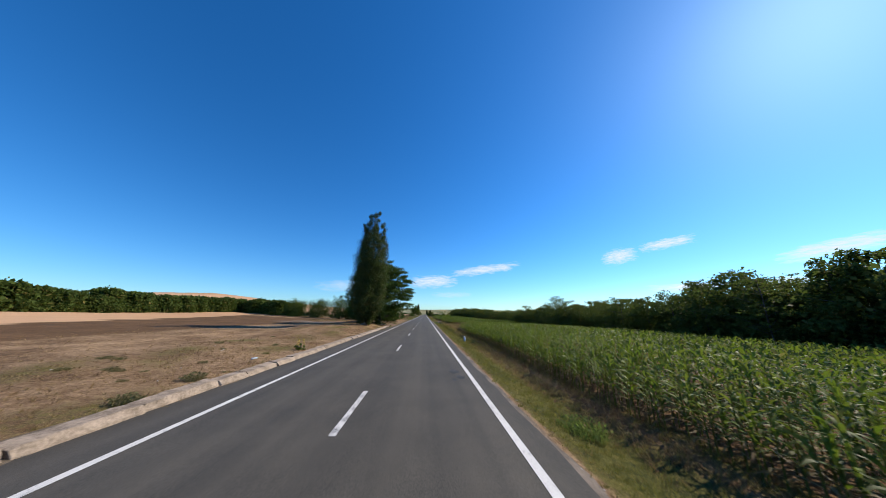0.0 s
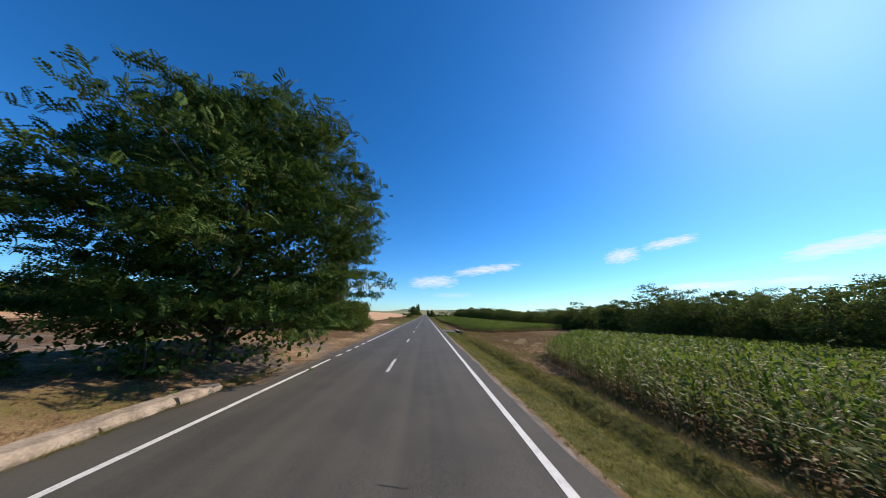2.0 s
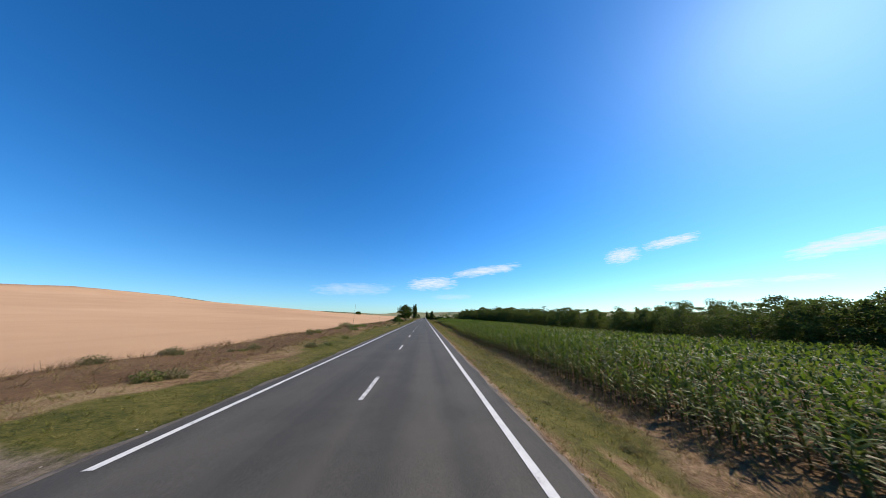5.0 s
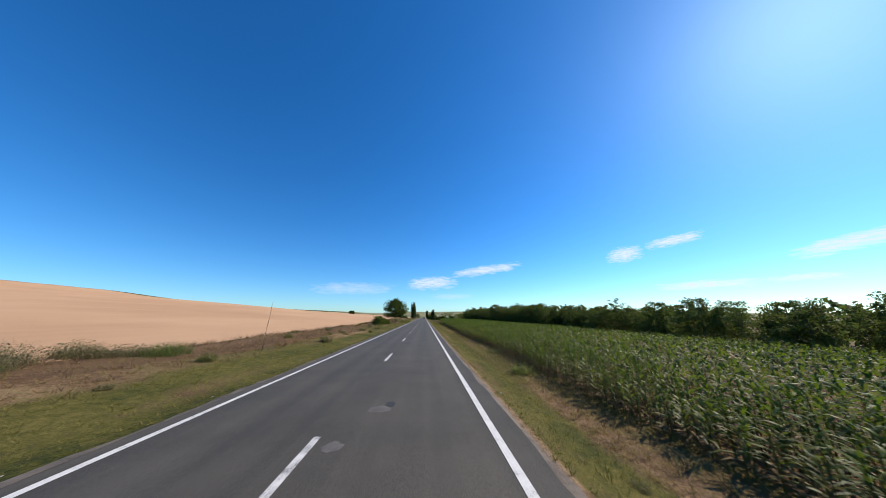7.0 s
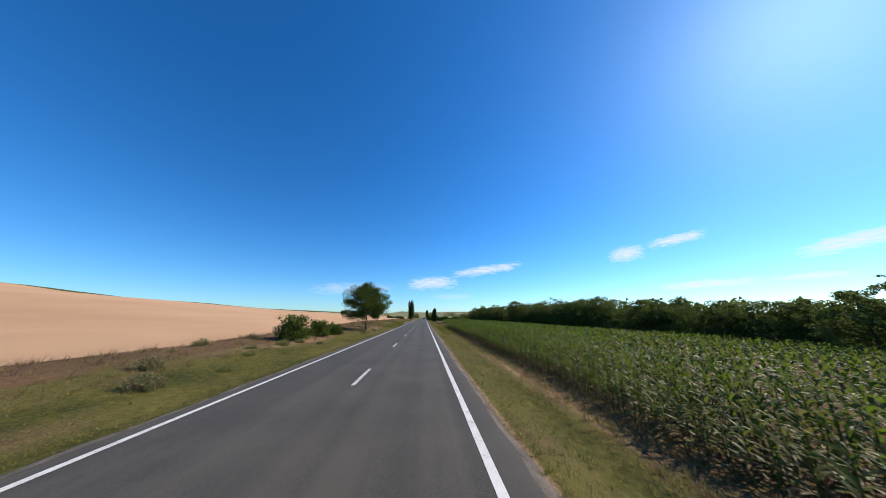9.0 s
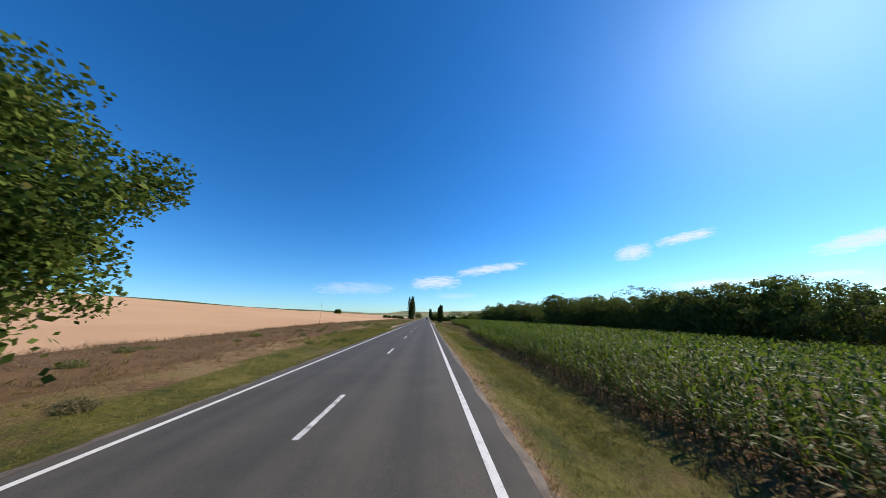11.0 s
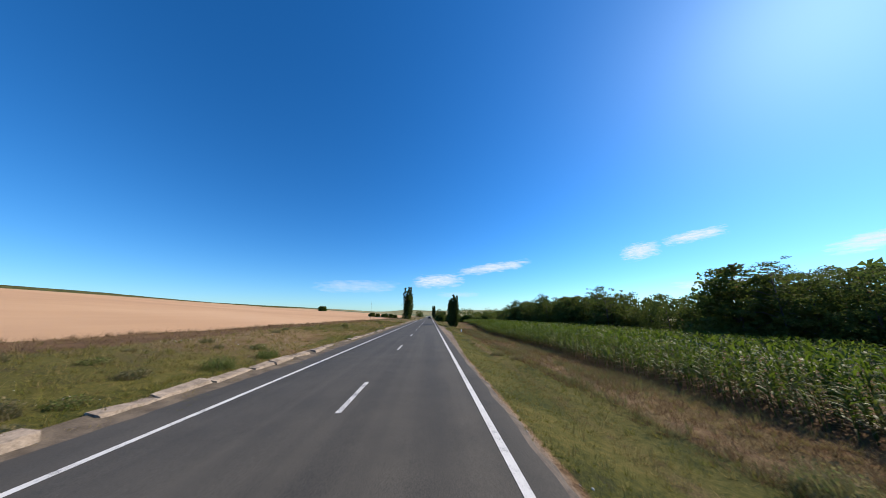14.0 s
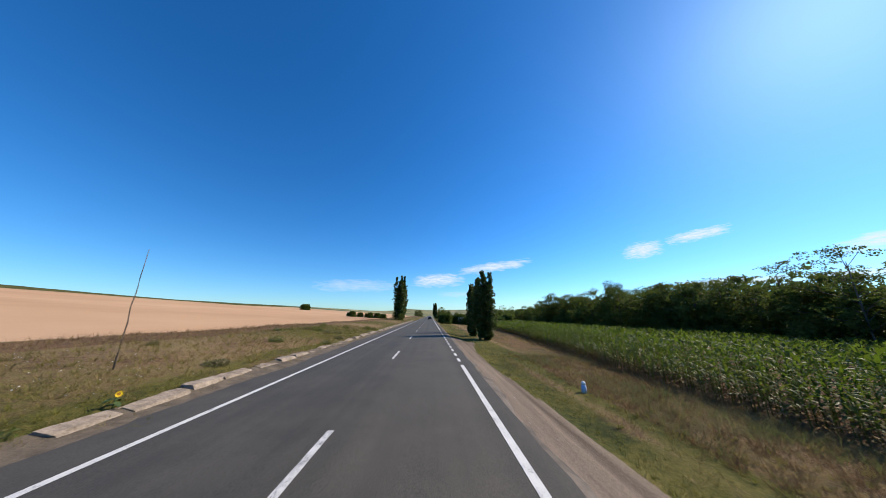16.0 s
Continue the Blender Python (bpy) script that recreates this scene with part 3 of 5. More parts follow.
def branch_tree(m, height, radius, seed, label, name="tree", mat=None, per=60, leaf=0.22, layers=7, trunk=0.16, base=0.18, flat=0.32, clumps=26, category="tree", spread=1.0, core=0, template=None, inner=0):
    """A broad tree: trunk, forked limbs, and tiers of leaf sprays at the limbs' ends."""
    rng = np.random.default_rng(seed)
    t = thing(name, m, label, category)
    bm = bmesh.new()
    tube(bm, [(0, 0, -0.4), (0.02, 0, 0.3), (0.1, 0.05, height * 0.4), (0.05, -0.1, height * 0.85)], [trunk * 1.4, trunk, trunk * 0.7, 0.03], 8)
    cen, rad = [], []
    for l in range(layers):
        u = l / max(1, layers - 1)
        z = height * (base + (0.97 - base) * u)
        R = radius * math.sqrt(max(0.03, 1 - ((u - 0.36) / 0.68) ** 2))
        k = max(4, int(clumps * (0.35 + 0.65 * R / radius)))
        for j in range(k):
            a = rng.uniform(0, 2 * math.pi)
            rr = R * math.sqrt(rng.uniform(0.05, 1.0)) * rng.uniform(0.85, 1.12)
            p = (rr * math.cos(a), rr * math.sin(a), z + rng.normal() * height * 0.035 + 0.05 * rr)
            cen.append(p)
            rad.append(radius * rng.uniform(0.12, 0.24) * spread)
            if j % (9 if core and template else 5) == 0:
                tube(bm, [(0.05, 0, max(0.3, z - 0.32 * rr - 0.2)), (p[0] * 0.5, p[1] * 0.5, z - 0.1 * rr), p], [trunk * 0.33, trunk * 0.2, 0.015], 4)
    part("trunk", bm, BARK, t)
    if core:
        a, q = rng.uniform(0, 6.28, core), np.sqrt(rng.uniform(0, 1, core)) * 0.60 * radius
        heart = np.stack([q * np.cos(a), q * np.sin(a), height * rng.uniform(0.03, 0.80, core)], 1)
        part("inner_crown", leaf_mesh("inner_crown", heart, np.full(core, 0.22 * radius), 9, inner or leaf * 1.7, mat or LEAF_LOCUST, seed + 5, 0.3, 0.02, 1.0, LEAF), None, t)
    part("crown", leaf_mesh("crown", cen, rad, per, leaf, mat or LEAF_LOCUST, seed + 1, 0.9, 0.05, flat, template or LEAF), None, t)
    return t


def bush(m, size, seed, label, mat=None, clumps=40, per=45, leaf=0.17, name="bush", dry=0.06, category="bush", template=None, tight=1.0):
    """A rounded thicket with several stems; size is half-widths x, y and height."""
    rng = np.random.default_rng(seed)
    t = thing(name, m, label, category)
    for k in range(6):
        bm = bmesh.new()
        a = rng.uniform(0, 6.28)
        e = (size[0] * 0.6 * math.cos(a), size[1] * 0.6 * math.sin(a), size[2] * rng.uniform(0.55, 0.85))
        tube(bm, [(0.1 * math.cos(a), 0.1 * math.sin(a), -0.2), (e[0] * 0.4, e[1] * 0.4, e[2] * 0.5), e], [0.05 * size[2] ** 0.5, 0.035, 0.012], 5)
        part("stem", bm, BARK, t)
    cen, rad = [], []
    for k in range(clumps):
        d = rng.normal(size=3)
        d /= np.linalg.norm(d)
        d[2] = abs(d[2])
        q = rng.uniform(0.45, 1.0)
        low = k % 3 == 0
        p = (d[0] * size[0] * q, d[1] * size[1] * q, (0.10 if low else 0.12) * size[2] + (0.2 if low else 1.0) * d[2] * size[2] * 0.82 * q * rng.uniform(0.75, 1.08))
        cen.append(p)
        rad.append(rng.uniform(0.16, 0.32) * min(size) * tight)
    if min(size) > 1.0:
        n = int(120 * min(size))
        a, q = rng.uniform(0, 6.28, n), np.sqrt(rng.uniform(0, 1, n)) * 0.62
        core = np.stack([size[0] * q * np.cos(a), size[1] * q * np.sin(a), size[2] * rng.uniform(0.04, 0.74, n)], 1)
        part("inner_crown", leaf_mesh("inner_crown", core, np.full(n, 0.25 * min(size)), 12, leaf * 1.9, mat or LEAF_BUSH, seed + 5, 0.4, dry, 1.0, LEAF), None, t)
    part("crown", leaf_mesh("crown", cen, rad, per, leaf, mat or LEAF_BUSH, seed + 3, 0.6, dry, 1.0, template or LEAF), None, t)
    return t


def at(x, y, rz=0.0, sink=0.05):
    return pose(x, y, float(land(x, y)) - sink, 0, 0, rz)


LEADERS = ((0.2, 0.0, 1.0), (-0.9, -0.2, 0.965), (1.3, 0.7, 0.90), (-1.35, -0.6, 0.86), (1.8, 0.5, 0.74), (-1.6, 0.3, 0.70), (0.6, -1.6, 0.84), (-0.3, 1.6, 0.89), (1.5, -1.0, 0.78), (-0.9, -1.4, 0.74), (2.1, -0.3, 0.54), (-1.0, 1.3, 0.82), (1.2, 1.6, 0.66), (0.2, -1.9, 0.56), (-1.6, -0.4, 0.52))
poplar(at(-8.0, 45.1) @ pose(0, 0, 0, 5.5, 3.6, 0), 18.7, 4.9, 11, "tall dense dark-green roadside poplar", per=88, leaf=0.155, density=1.45, bare=0.015, template=LEAF, leaders=LEADERS)
# a spray of locust leaves: small leaflets in pairs along a drooping stalk
FROND = ([], [], [])
for j in range(6):
    for side in (-1, 1):
        u, o = (j + 0.7) / 6.5, len(FROND[0])
        cy, cz, w = u - 0.5, -0.35 * u * u + 0.1, 0.30 * (1 - 0.45 * abs(2 * u - 1))
        FROND[0].extend(((0, cy - 0.02, cz), (side * w * 0.5, cy - 0.075, cz - 0.02), (side * w, cy + 0.03, cz - 0.07), (side * w * 0.5, cy + 0.085, cz - 0.02)))
        FROND[1].append((o, o + 1, o + 2, o + 3))
FROND = (np.array(FROND[0]), FROND[1], np.zeros(len(FROND[0])))
branch_tree(at(-7.4, 56.2), 12.0, 6.5, 21, "broad dark-green locust tree with drooping tiers", per=44, leaf=0.46, layers=12, clumps=46, trunk=0.30, base=0.15, name="locust_tree", flat=0.16, template=FROND, core=750, inner=0.24)
poplar(at(-11.3, 81.8) @ pose(0, 0, 0, 9, 2, 0), 15.9, 3.7, 31, "slender poplar rising out of a thicket", per=64, leaf=0.165, limed=False, bare=0.2, density=1.1, flare=0.75)
for i, (x, y, a, b, h) in enumerate(((-9.6, 80.4, 1.9, 1.9, 4.4), (-9.0, 82.6, 2.2, 2.4, 5.4), (-9.0, 86.6, 2.2, 2.3, 5.2), (-12.4, 84.5, 2.7, 2.9, 7.5), (-17.5, 83, 3.6, 3.6, 8.0), (-24, 84, 4.0, 3.5, 7.8), (-31, 85, 4.2, 3.5, 6.8), (-38, 86, 4.2, 3.5, 6.0), (-14.5, 89, 3.0, 3.4, 6.0), (-15.0, 82.6, 2.4, 2.4, 5.4), (-20.5, 86, 3.2, 3.0, 6.6))):
    bush(at(x, y), (a * 1.08, b * 1.08, h), 40 + i, "dense green roadside thicket", clumps=140, per=105, leaf=0.120, tight=0.86)
for i, (x, y, a, h) in enumerate(((-7.2, 81.0, 0.6, 0.9), (-7.4, 79.6, 0.5, 0.6), (-9.6, 51.5, 0.9, 1.2), (-7.2, 53.2, 0.7, 1.2))):
    bush(at(x, y), (a, a, h), 52 + i, "low weedy bush in dry grass", clumps=22, per=40, leaf=0.13)
branch_tree(at(-7.2, 234.2), 7.2, 3.6, 51, "lone round-crowned roadside tree with a bare trunk", per=330, leaf=0.13, layers=8, clumps=22, base=0.36, mat=LEAF_BUSH, name="roadside_tree", spread=1.35, flat=0.7, core=50)
for i, (x, y, s, h) in enumerate(((-9.3, 214.5, 1.7, 2.6), (-9.0, 219.5, 1.3, 2.0), (-8.4, 222.5, 1.1, 1.5))):
    bush(at(x, y), (s, s, h), 60 + i, "green roadside bush below the lone tree", clumps=60, per=90, leaf=0.09)
poplar(at(-9.5, 432), 17, 5.4, 71, "tall far poplar beside the road", per=12, leaf=0.7, limed=False)
poplar(at(8.9, 362), 8.6, 3.0, 81, "dense dark poplar at the lay-by", per=28, leaf=0.28, limed=False, bare=0.02, density=0.9)
poplar(at(8.3, 367.5), 7.4, 1.9, 85, "smaller poplar at the lay-by", per=24, leaf=0.28, limed=False, bare=0.02, density=0.8)
poplar(at(5.5, 520), 11, 3.0, 91, "far poplar beside the road", per=16, leaf=0.5, limed=False)
bush(at(-113, 576), (5, 5, 5.5), 95, "lone dark bush in the stubble field", clumps=40, per=40, leaf=0.5)

# ---- woods along the right, hedge on the left ----
rng = np.random.default_rng(5)
protos = []
for k in range(6):
    h = (6.5, 7.5, 8.5, 6.0, 9.5, 7.0)[k]
    protos.append(branch_tree(at(62, 30 + 14 * k), h, h * 0.52, 100 + k, "dark shady woodland tree at the corn field's edge", name="woodland_tree", mat=LEAF_WOOD, per=62, leaf=0.23, layers=8, clumps=15, base=0.06, flat=0.6, spread=1.1, core=90, template=LEAFLET))
    protos[-1]["height"] = h
HEIGHT_Y = [-60, 45, 62, 70, 85, 108, 130, 195, 233, 262, 300, 310, 325, 336, 344, 351, 356, 366, 400, 430, 450, 600]
WOOD_H = [11.4, 11.6, 10.0, 8.8, 9.4, 8.8, 7.6, 6.9, 7.4, 9.6, 9.4, 9.8, 12.0, 10.6, 7.6, 6.4, 9.0, 10.5, 11.0, 10.5, 8.2, 8.0]
for row, (x0, step) in enumerate(((53, 4.4), (60, 6.2))):
    y = -45.0
    while y < 480:
        y += step * rng.uniform(0.7, 1.35)
        x = x0 + rng.normal() * 1.5 + 2.5 * math.sin(y / 37)
        p = protos[int(rng.integers(6))]
        k = np.interp(y, HEIGHT_Y, WOOD_H) * rng.uniform(0.8, 1.08) / p["height"]
        c = copy_thing(p, at(x, y, float(rng.uniform(0, 360)), 0.3))
        c.scale = (k * rng.uniform(0.95, 1.25), k * rng.uniform(0.95, 1.25), k)
for x, y, h in ((51, 96.5, 10.6), (52, 91.5, 9.6)):
    c = copy_thing(protos[4], at(x, y, 40.0 * h, 0.3))
    c.scale = (1.15 * h / 9.5, 1.15 * h / 9.5, h / 9.5)
hp = [bush(at(-64, 20 + 20 * k), (3.6, 3.2, 5.0 + 0.4 * k), 130 + k, "green field hedge tree behind the tilled field", LEAF_HEDGE, 70, 34, 0.36, "hedge_tree", category="tree", template=LEAFLET) for k in range(3)]
y = -70.0
while y < 96:
    y += 3.6 * rng.uniform(0.7, 1.3)
    c = copy_thing(hp[int(rng.integers(3))], at(-64 + rng.normal(), y, float(rng.uniform(0, 360)), 0.2))
    s = rng.uniform(0.80, 1.05)
    c.scale = (s, s, s)
for k in range(7):
    c = copy_thing(hp[k % 3], at(-62 + 3.4 * k, 99 - 1.7 * k + float(rng.normal()), 50.0 * k, 0.2))
    s = 1.0 + 0.1 * float(rng.normal())
    c.scale = (s, s, s)


# airy, half-bare trees that stand above the woods
for i, (x, y, h) in enumerate(((52.5, 100.5, 11.8), (50, 36, 10.5), (51, 128, 9.2), (53.5, 290, 11.7), (50, 322, 12.1), (47.5, 354, 11.8), (50.5, 362, 11.4), (50.5, 212, 8.6))):
    branch_tree(at(x, y), h, h * 0.42, 160 + i, "airy half-bare tree standing above the woods", name="airy_tree", mat=LEAF_WOOD, per=40, leaf=0.20, layers=8, clumps=13, base=0.35, flat=0.35, spread=0.9, trunk=0.14)

# the depth of the woods behind, and far woods ahead, as one mass of foliage
cen, rad = [], []
for k in range(900):
    y = float(rng.uniform(-60, 620))
    h = float(np.interp(y, HEIGHT_Y, WOOD_H))
    x = float(rng.uniform(61, 80))
    cen.append((x, y, float(land(x, y)) + h * rng.uniform(0.2, 0.92)))
    rad.append(h * rng.uniform(0.14, 0.26))
for k in range(520):
    y = 480 + 1100 * float(rng.uniform()) ** 1.4
    x = 24 + 0.20 * (y - 480) + float(rng.uniform(0, 60))
    cen.append((x, y, float(land(x, y)) + float(rng.uniform(1, 8))))
    rad.append(float(rng.uniform(1.5, 3.2)))
for k in range(240):
    y = 330 + 900 * float(rng.uniform())
    x = -234 - float(rng.uniform(0, 14))
    cen.append((x, y, float(land(x, y)) + float(rng.uniform(0.5, 2.2))))
    rad.append(float(rng.uniform(0.8, 1.6)))
tagged(new("far_woods", leaf_mesh("far_woods", cen, rad, 40, 1.0, LEAF_WOOD, 990, 0.8, 0.06, 1.0, LEAFLET)), "dense dark woods behind the corn and along the horizon", "woods", kind="stuff")

# ---- corn, grass and weeds ----
def blade_strip(length, width, rise, droop, segs, az):
    """An arching leaf from the origin, as quads: verts and faces."""
    v, f = [], []
    ca, sa = math.cos(az), math.sin(az)
    for i in range(segs + 1):
        u = i / segs
        r = length * u
        z = rise * u * 1.6 - droop * u * u
        w = width * (0.35 + 1.3 * u * (1 - u) * 1.6) * (1 if i < segs else (0.1 if segs > 1 else 1.0))
        for s in (-1, 1):
            v.append((r * ca - s * w * sa * 0.5, r * sa + s * w * ca * 0.5, z + 0.0))
        if i:
            f.append((2 * i - 2, 2 * i - 1, 2 * i + 1, 2 * i))
    return v, f


def arched_leaf(length, width, a0, a1, segs, az, twist):
    """A leaf that leaves the stalk at the angle a0 from upright and bends over to a1, turning about its own line."""
    v, f = [], []
    ca, sa = math.cos(az), math.sin(az)
    r = z = 0.0
    for i in range(segs + 1):
        u = i / segs
        ang = a0 + (a1 - a0) * u ** 1.25
        if i:
            mean = a0 + (a1 - a0) * ((i - 0.5) / segs) ** 1.25
            r, z = r + math.sin(mean) * length / segs, z + math.cos(mean) * length / segs
        w = 0.5 * width * min(1.0, 0.45 + 1.8 * u) * max(0.06, 1 - u ** 2.6)
        hx, nx, nz = math.cos(twist * u), -math.cos(ang) * math.sin(twist * u), math.sin(ang) * math.sin(twist * u)
        for s in (-w, w):
            v.append(((r + s * nx) * ca - s * hx * sa, (r + s * nx) * sa + s * hx * ca, z + s * nz))
        if i:
            f.append((2 * i - 2, 2 * i - 1, 2 * i + 1, 2 * i))
    return v, f


def corn_template(seed, leaves, segs, height=1.9, stalk=True, wide=1.0):
    """A maize plant: a stalk, arching leaves on two sides, withered leaves hanging round its foot and a short tassel."""
    rng = random.Random(seed)
    V, F, D = [], [], []

    def add(v, f, z, dry):
        o = len(V)
        V.extend((a, b, c + z) for a, b, c in v)
        F.extend(tuple(i + o for i in q) for q in f)
        D.extend([dry] * len(v))

    r = 0.016
    if stalk:
        add([(r, 0, 0), (-r, r, 0), (-r, -r, 0), (r * 0.5, 0, height * 0.92), (-r * 0.5, r * 0.5, height * 0.92), (-r * 0.5, -r * 0.5, height * 0.92)], [(0, 1, 4, 3), (1, 2, 5, 4), (2, 0, 3, 5)], 0, 0.2)
        for k in range(5):
            add(*arched_leaf(rng.uniform(0.30, 0.55), rng.uniform(0.05, 0.08), rng.uniform(0.7, 1.2), rng.uniform(2.5, 3.0), 2, (k % 2) * math.pi + rng.uniform(-0.9, 0.9), rng.uniform(-2, 2)), height * rng.uniform(0.12, 0.42), rng.uniform(0.65, 1.0))
    low = 0.30 if stalk else 0.45
    for k in range(leaves):
        u = (k + 0.5) / leaves
        az = (k % 2) * math.pi + rng.uniform(-0.6, 0.6)
        ln = rng.uniform(0.52, 0.76) * (1.05 - 0.45 * u * u)
        a0 = rng.uniform(0.45, 0.75) - 0.35 * u
        a1 = rng.uniform(1.8, 2.6) - 0.9 * u * rng.random()
        add(*arched_leaf(ln, rng.uniform(0.058, 0.086) * wide, a0, a1, segs, az, rng.uniform(-1.3, 1.3)), height * (low + (0.92 - low) * u), 0.3 if stalk and u < 0.15 and rng.random() < 0.5 else 0.0)
    for k in range(3 if stalk else 1):
        add(*blade_strip(0.07, 0.018, 0.13, 0.01, 1, 2.1 * k + rng.random()), height * 0.93, 0.25)
    return np.array(V), F, np.array(D)


rng = np.random.default_rng(77)


def corn_points(x0, x1, y0, y1, row, gap):
    xs = np.arange(x0, x1, row)
    ys = np.arange(y0, y1, gap)
    X, Y = np.meshgrid(xs, ys)
    X = X + rng.normal(0, 0.05, X.shape) + 0.15 * np.sin(Y / 14)
    Y = Y + rng.uniform(-0.5, 0.5, Y.shape) * gap
    ok = in_corn(X, Y) & (rng.uniform(size=X.shape) < 0.95)
    return np.stack([X[ok], Y[ok]], 1)


def plants_at(p, sink=0.02):
    return np.column_stack([p, land(p[:, 0], p[:, 1]) - sink])


def corn_tints(p, n):
    patch = 0.5 + 0.5 * np.sin(p[:, 0] / 3.1 + 1.7 * np.sin(p[:, 1] / 9.0)) * np.cos(p[:, 1] / 6.5)
    edge = 0.25 * np.exp(-(p[:, 0] - np.interp(p[:, 1], *CORN_FRONT)) / 0.8)
    dry = np.clip(rng.normal(-0.04, 0.08, n) + edge + 0.07 * smooth01(132, 150, p[:, 1]) * (1 - smooth01(200, 225, p[:, 1])) * rng.uniform(0, 2, n) + (0.06 * (1 - smooth01(55, 110, p[:, 1])) + np.where(rng.uniform(size=n) < 0.05, 0.4, 0)) * (1 - smooth01(200, 280, p[:, 1])), 0, 0.9)
    return np.stack([dry, np.clip(0.35 * rng.uniform(size=n) + 0.65 * patch + 0.26 * (1 - smooth01(50, 100, p[:, 1])), 0, 1.15) * (1 - 0.34 * smooth01(100, 140, p[:, 1]) - 0.13 * smooth01(200, 290, p[:, 1]))], 1)


corn = thing("corn_field", Matrix(), "dense field of green maize with dry lower leaves", "corn field", kind="stuff")
def front_rows(rows, y0, y1, gap):
    Y, K = np.meshgrid(np.arange(y0, y1, gap), np.arange(rows))
    X = np.interp(Y, *CORN_FRONT) + 0.42 - 0.27 * (1 - smooth01(40, 60, Y)) + 0.70 * K + rng.normal(0, 0.06, Y.shape)
    Y = Y + rng.uniform(-0.5, 0.5, Y.shape) * gap
    ok = in_corn(X, Y) & (rng.uniform(size=X.shape) < 0.95)
    return np.stack([X[ok], Y[ok]], 1)


near = front_rows(5, -4, 400, 0.23)
front = near[:, 0] - np.interp(near[:, 1], *CORN_FRONT)
single = (front < 1.0) & (((near[:, 1] > 1) & (near[:, 1] < 44)) | ((near[:, 1] > 255) & (near[:, 1] < 283)))
picks = np.flatnonzero(single)[:290]
mask = np.ones(len(near), bool)
mask[picks] = False
TEMPL = [corn_template(k, 10, 3) for k in range(8)]
solo = [scatter("corn_plant", TEMPL[k], np.zeros((1, 3)), np.eye(3)[None], np.ones((1, 1)), LEAF_CORN, np.array([[0.06 * (k % 3), 0.10 * k + 0.28]])) for k in range(8)]
for i in picks:
    ob = new("corn_plant", solo[int(rng.integers(8))])
    ob.matrix_world = pose(near[i, 0], near[i, 1], float(land(*near[i])) - 0.02, 0, 0, float(rng.uniform(0, 360)))
    ob.scale = (1, 1, rng.uniform(0.62, 0.92))
    tagged(ob, "green maize plant with dry lower leaves at the field's edge", "corn plant", "maize plants along the field edge")


def corn_block(points, templates):
    which = rng.integers(len(templates), size=len(points))
    for k, tp in enumerate(templates):
        p = points[which == k]
        n = len(p)
        depth = p[:, 0] - np.interp(p[:, 1], *CORN_FRONT)
        s = np.column_stack([np.full(n, 1.0), np.full(n, 1.0), rng.uniform(0.82, 1.1, n) * (0.68 + 0.32 * smooth01(0.0, 3.2, depth)) * (1 - 0.16 * smooth01(132, 148, p[:, 1]) * (1 - smooth01(205, 225, p[:, 1]))) * (1 - 0.18 * np.exp(-((p[:, 1] - 88) / 30) ** 2) - 0.20 * np.exp(-((p[:, 1] - 98) / 9) ** 2))])
        part("maize", scatter("maize", tp, plants_at(p), turns_z(rng, n), s, LEAF_CORN, corn_tints(p, n)), None, corn)


corn_block(near[mask], TEMPL)
mid = corn_points(9.5, 18.0, -4, 420, 0.70, 0.36)
mid = mid[mid[:, 0] > np.interp(mid[:, 1], *CORN_FRONT) + 0.42 + 0.70 * 4.5]


def inner(p):
    """Which plants stand well inside a block, hidden by the ones at its rim."""
    return np.all([in_corn(p[:, 0] + dx, p[:, 1] + dy) for dx, dy in ((0, 3), (0, -3), (2.5, 0))], axis=0)


rim = np.stack([rng.uniform(9, 46, 16000), rng.uniform(56, 130, 16000)], 1)
rim = rim[in_corn(rim[:, 0], rim[:, 1]) & (rim[:, 0] > np.interp(rim[:, 1], *CORN_FRONT) + 3.5)]
rim = rim[~inner(rim)]
corn_block(rim, TEMPL)
mid = mid[inner(mid)]
corn_block(mid, [corn_template(20 + k, 7, 2, stalk=False, wide=1.3) for k in range(4)])
far_rows = corn_points(18.0, 47.0, -4, 480, 1.0, 0.72)
corn_block(far_rows[inner(far_rows)], [corn_template(30 + k, 6, 2, stalk=False, wide=2.2) for k in range(3)])


def tuft_template(seed, blades, height, width, spread=0.9):
    rn = random.Random(seed)
    V, F = [], []
    for k in range(blades):
        h = height * rn.uniform(0.55, 1.1)
        az, out, wd = rn.uniform(0, 6.28), spread * h * rn.uniform(0.4, 1.5), width * rn.uniform(0.5, 0.9)
        ca, sa = math.cos(az), math.sin(az)
        v, f = [(-wd * sa, wd * ca, 0), (wd * sa, -wd * ca, 0), (out * ca, out * sa, h * rn.uniform(0.5, 1.0))], [(0, 1, 2)]
        ox, oy = rn.uniform(-1, 1) * height * 0.25, rn.uniform(-1, 1) * height * 0.25
        o = len(V)
        V += [(a + ox, b + oy, c) for a, b, c in v]
        F += [tuple(i + o for i in q) for q in f]
    return np.array(V), F, np.zeros(len(V))


def weed_points(n, xa, xb, y0, y1, keep=None):
    y = rng.uniform(y0, y1, n)
    a, b = (np.interp(y, *q) if isinstance(q, tuple) else q for q in (xa, xb))
    x = a + (b - a) * rng.uniform(size=n)
    p = np.stack([x, y], 1)
    return p if keep is None else p[keep(x, y)]


grass = thing("roadside_grass", Matrix(), "uneven tufts of green and straw-dry verge grass", "grass", kind="stuff")


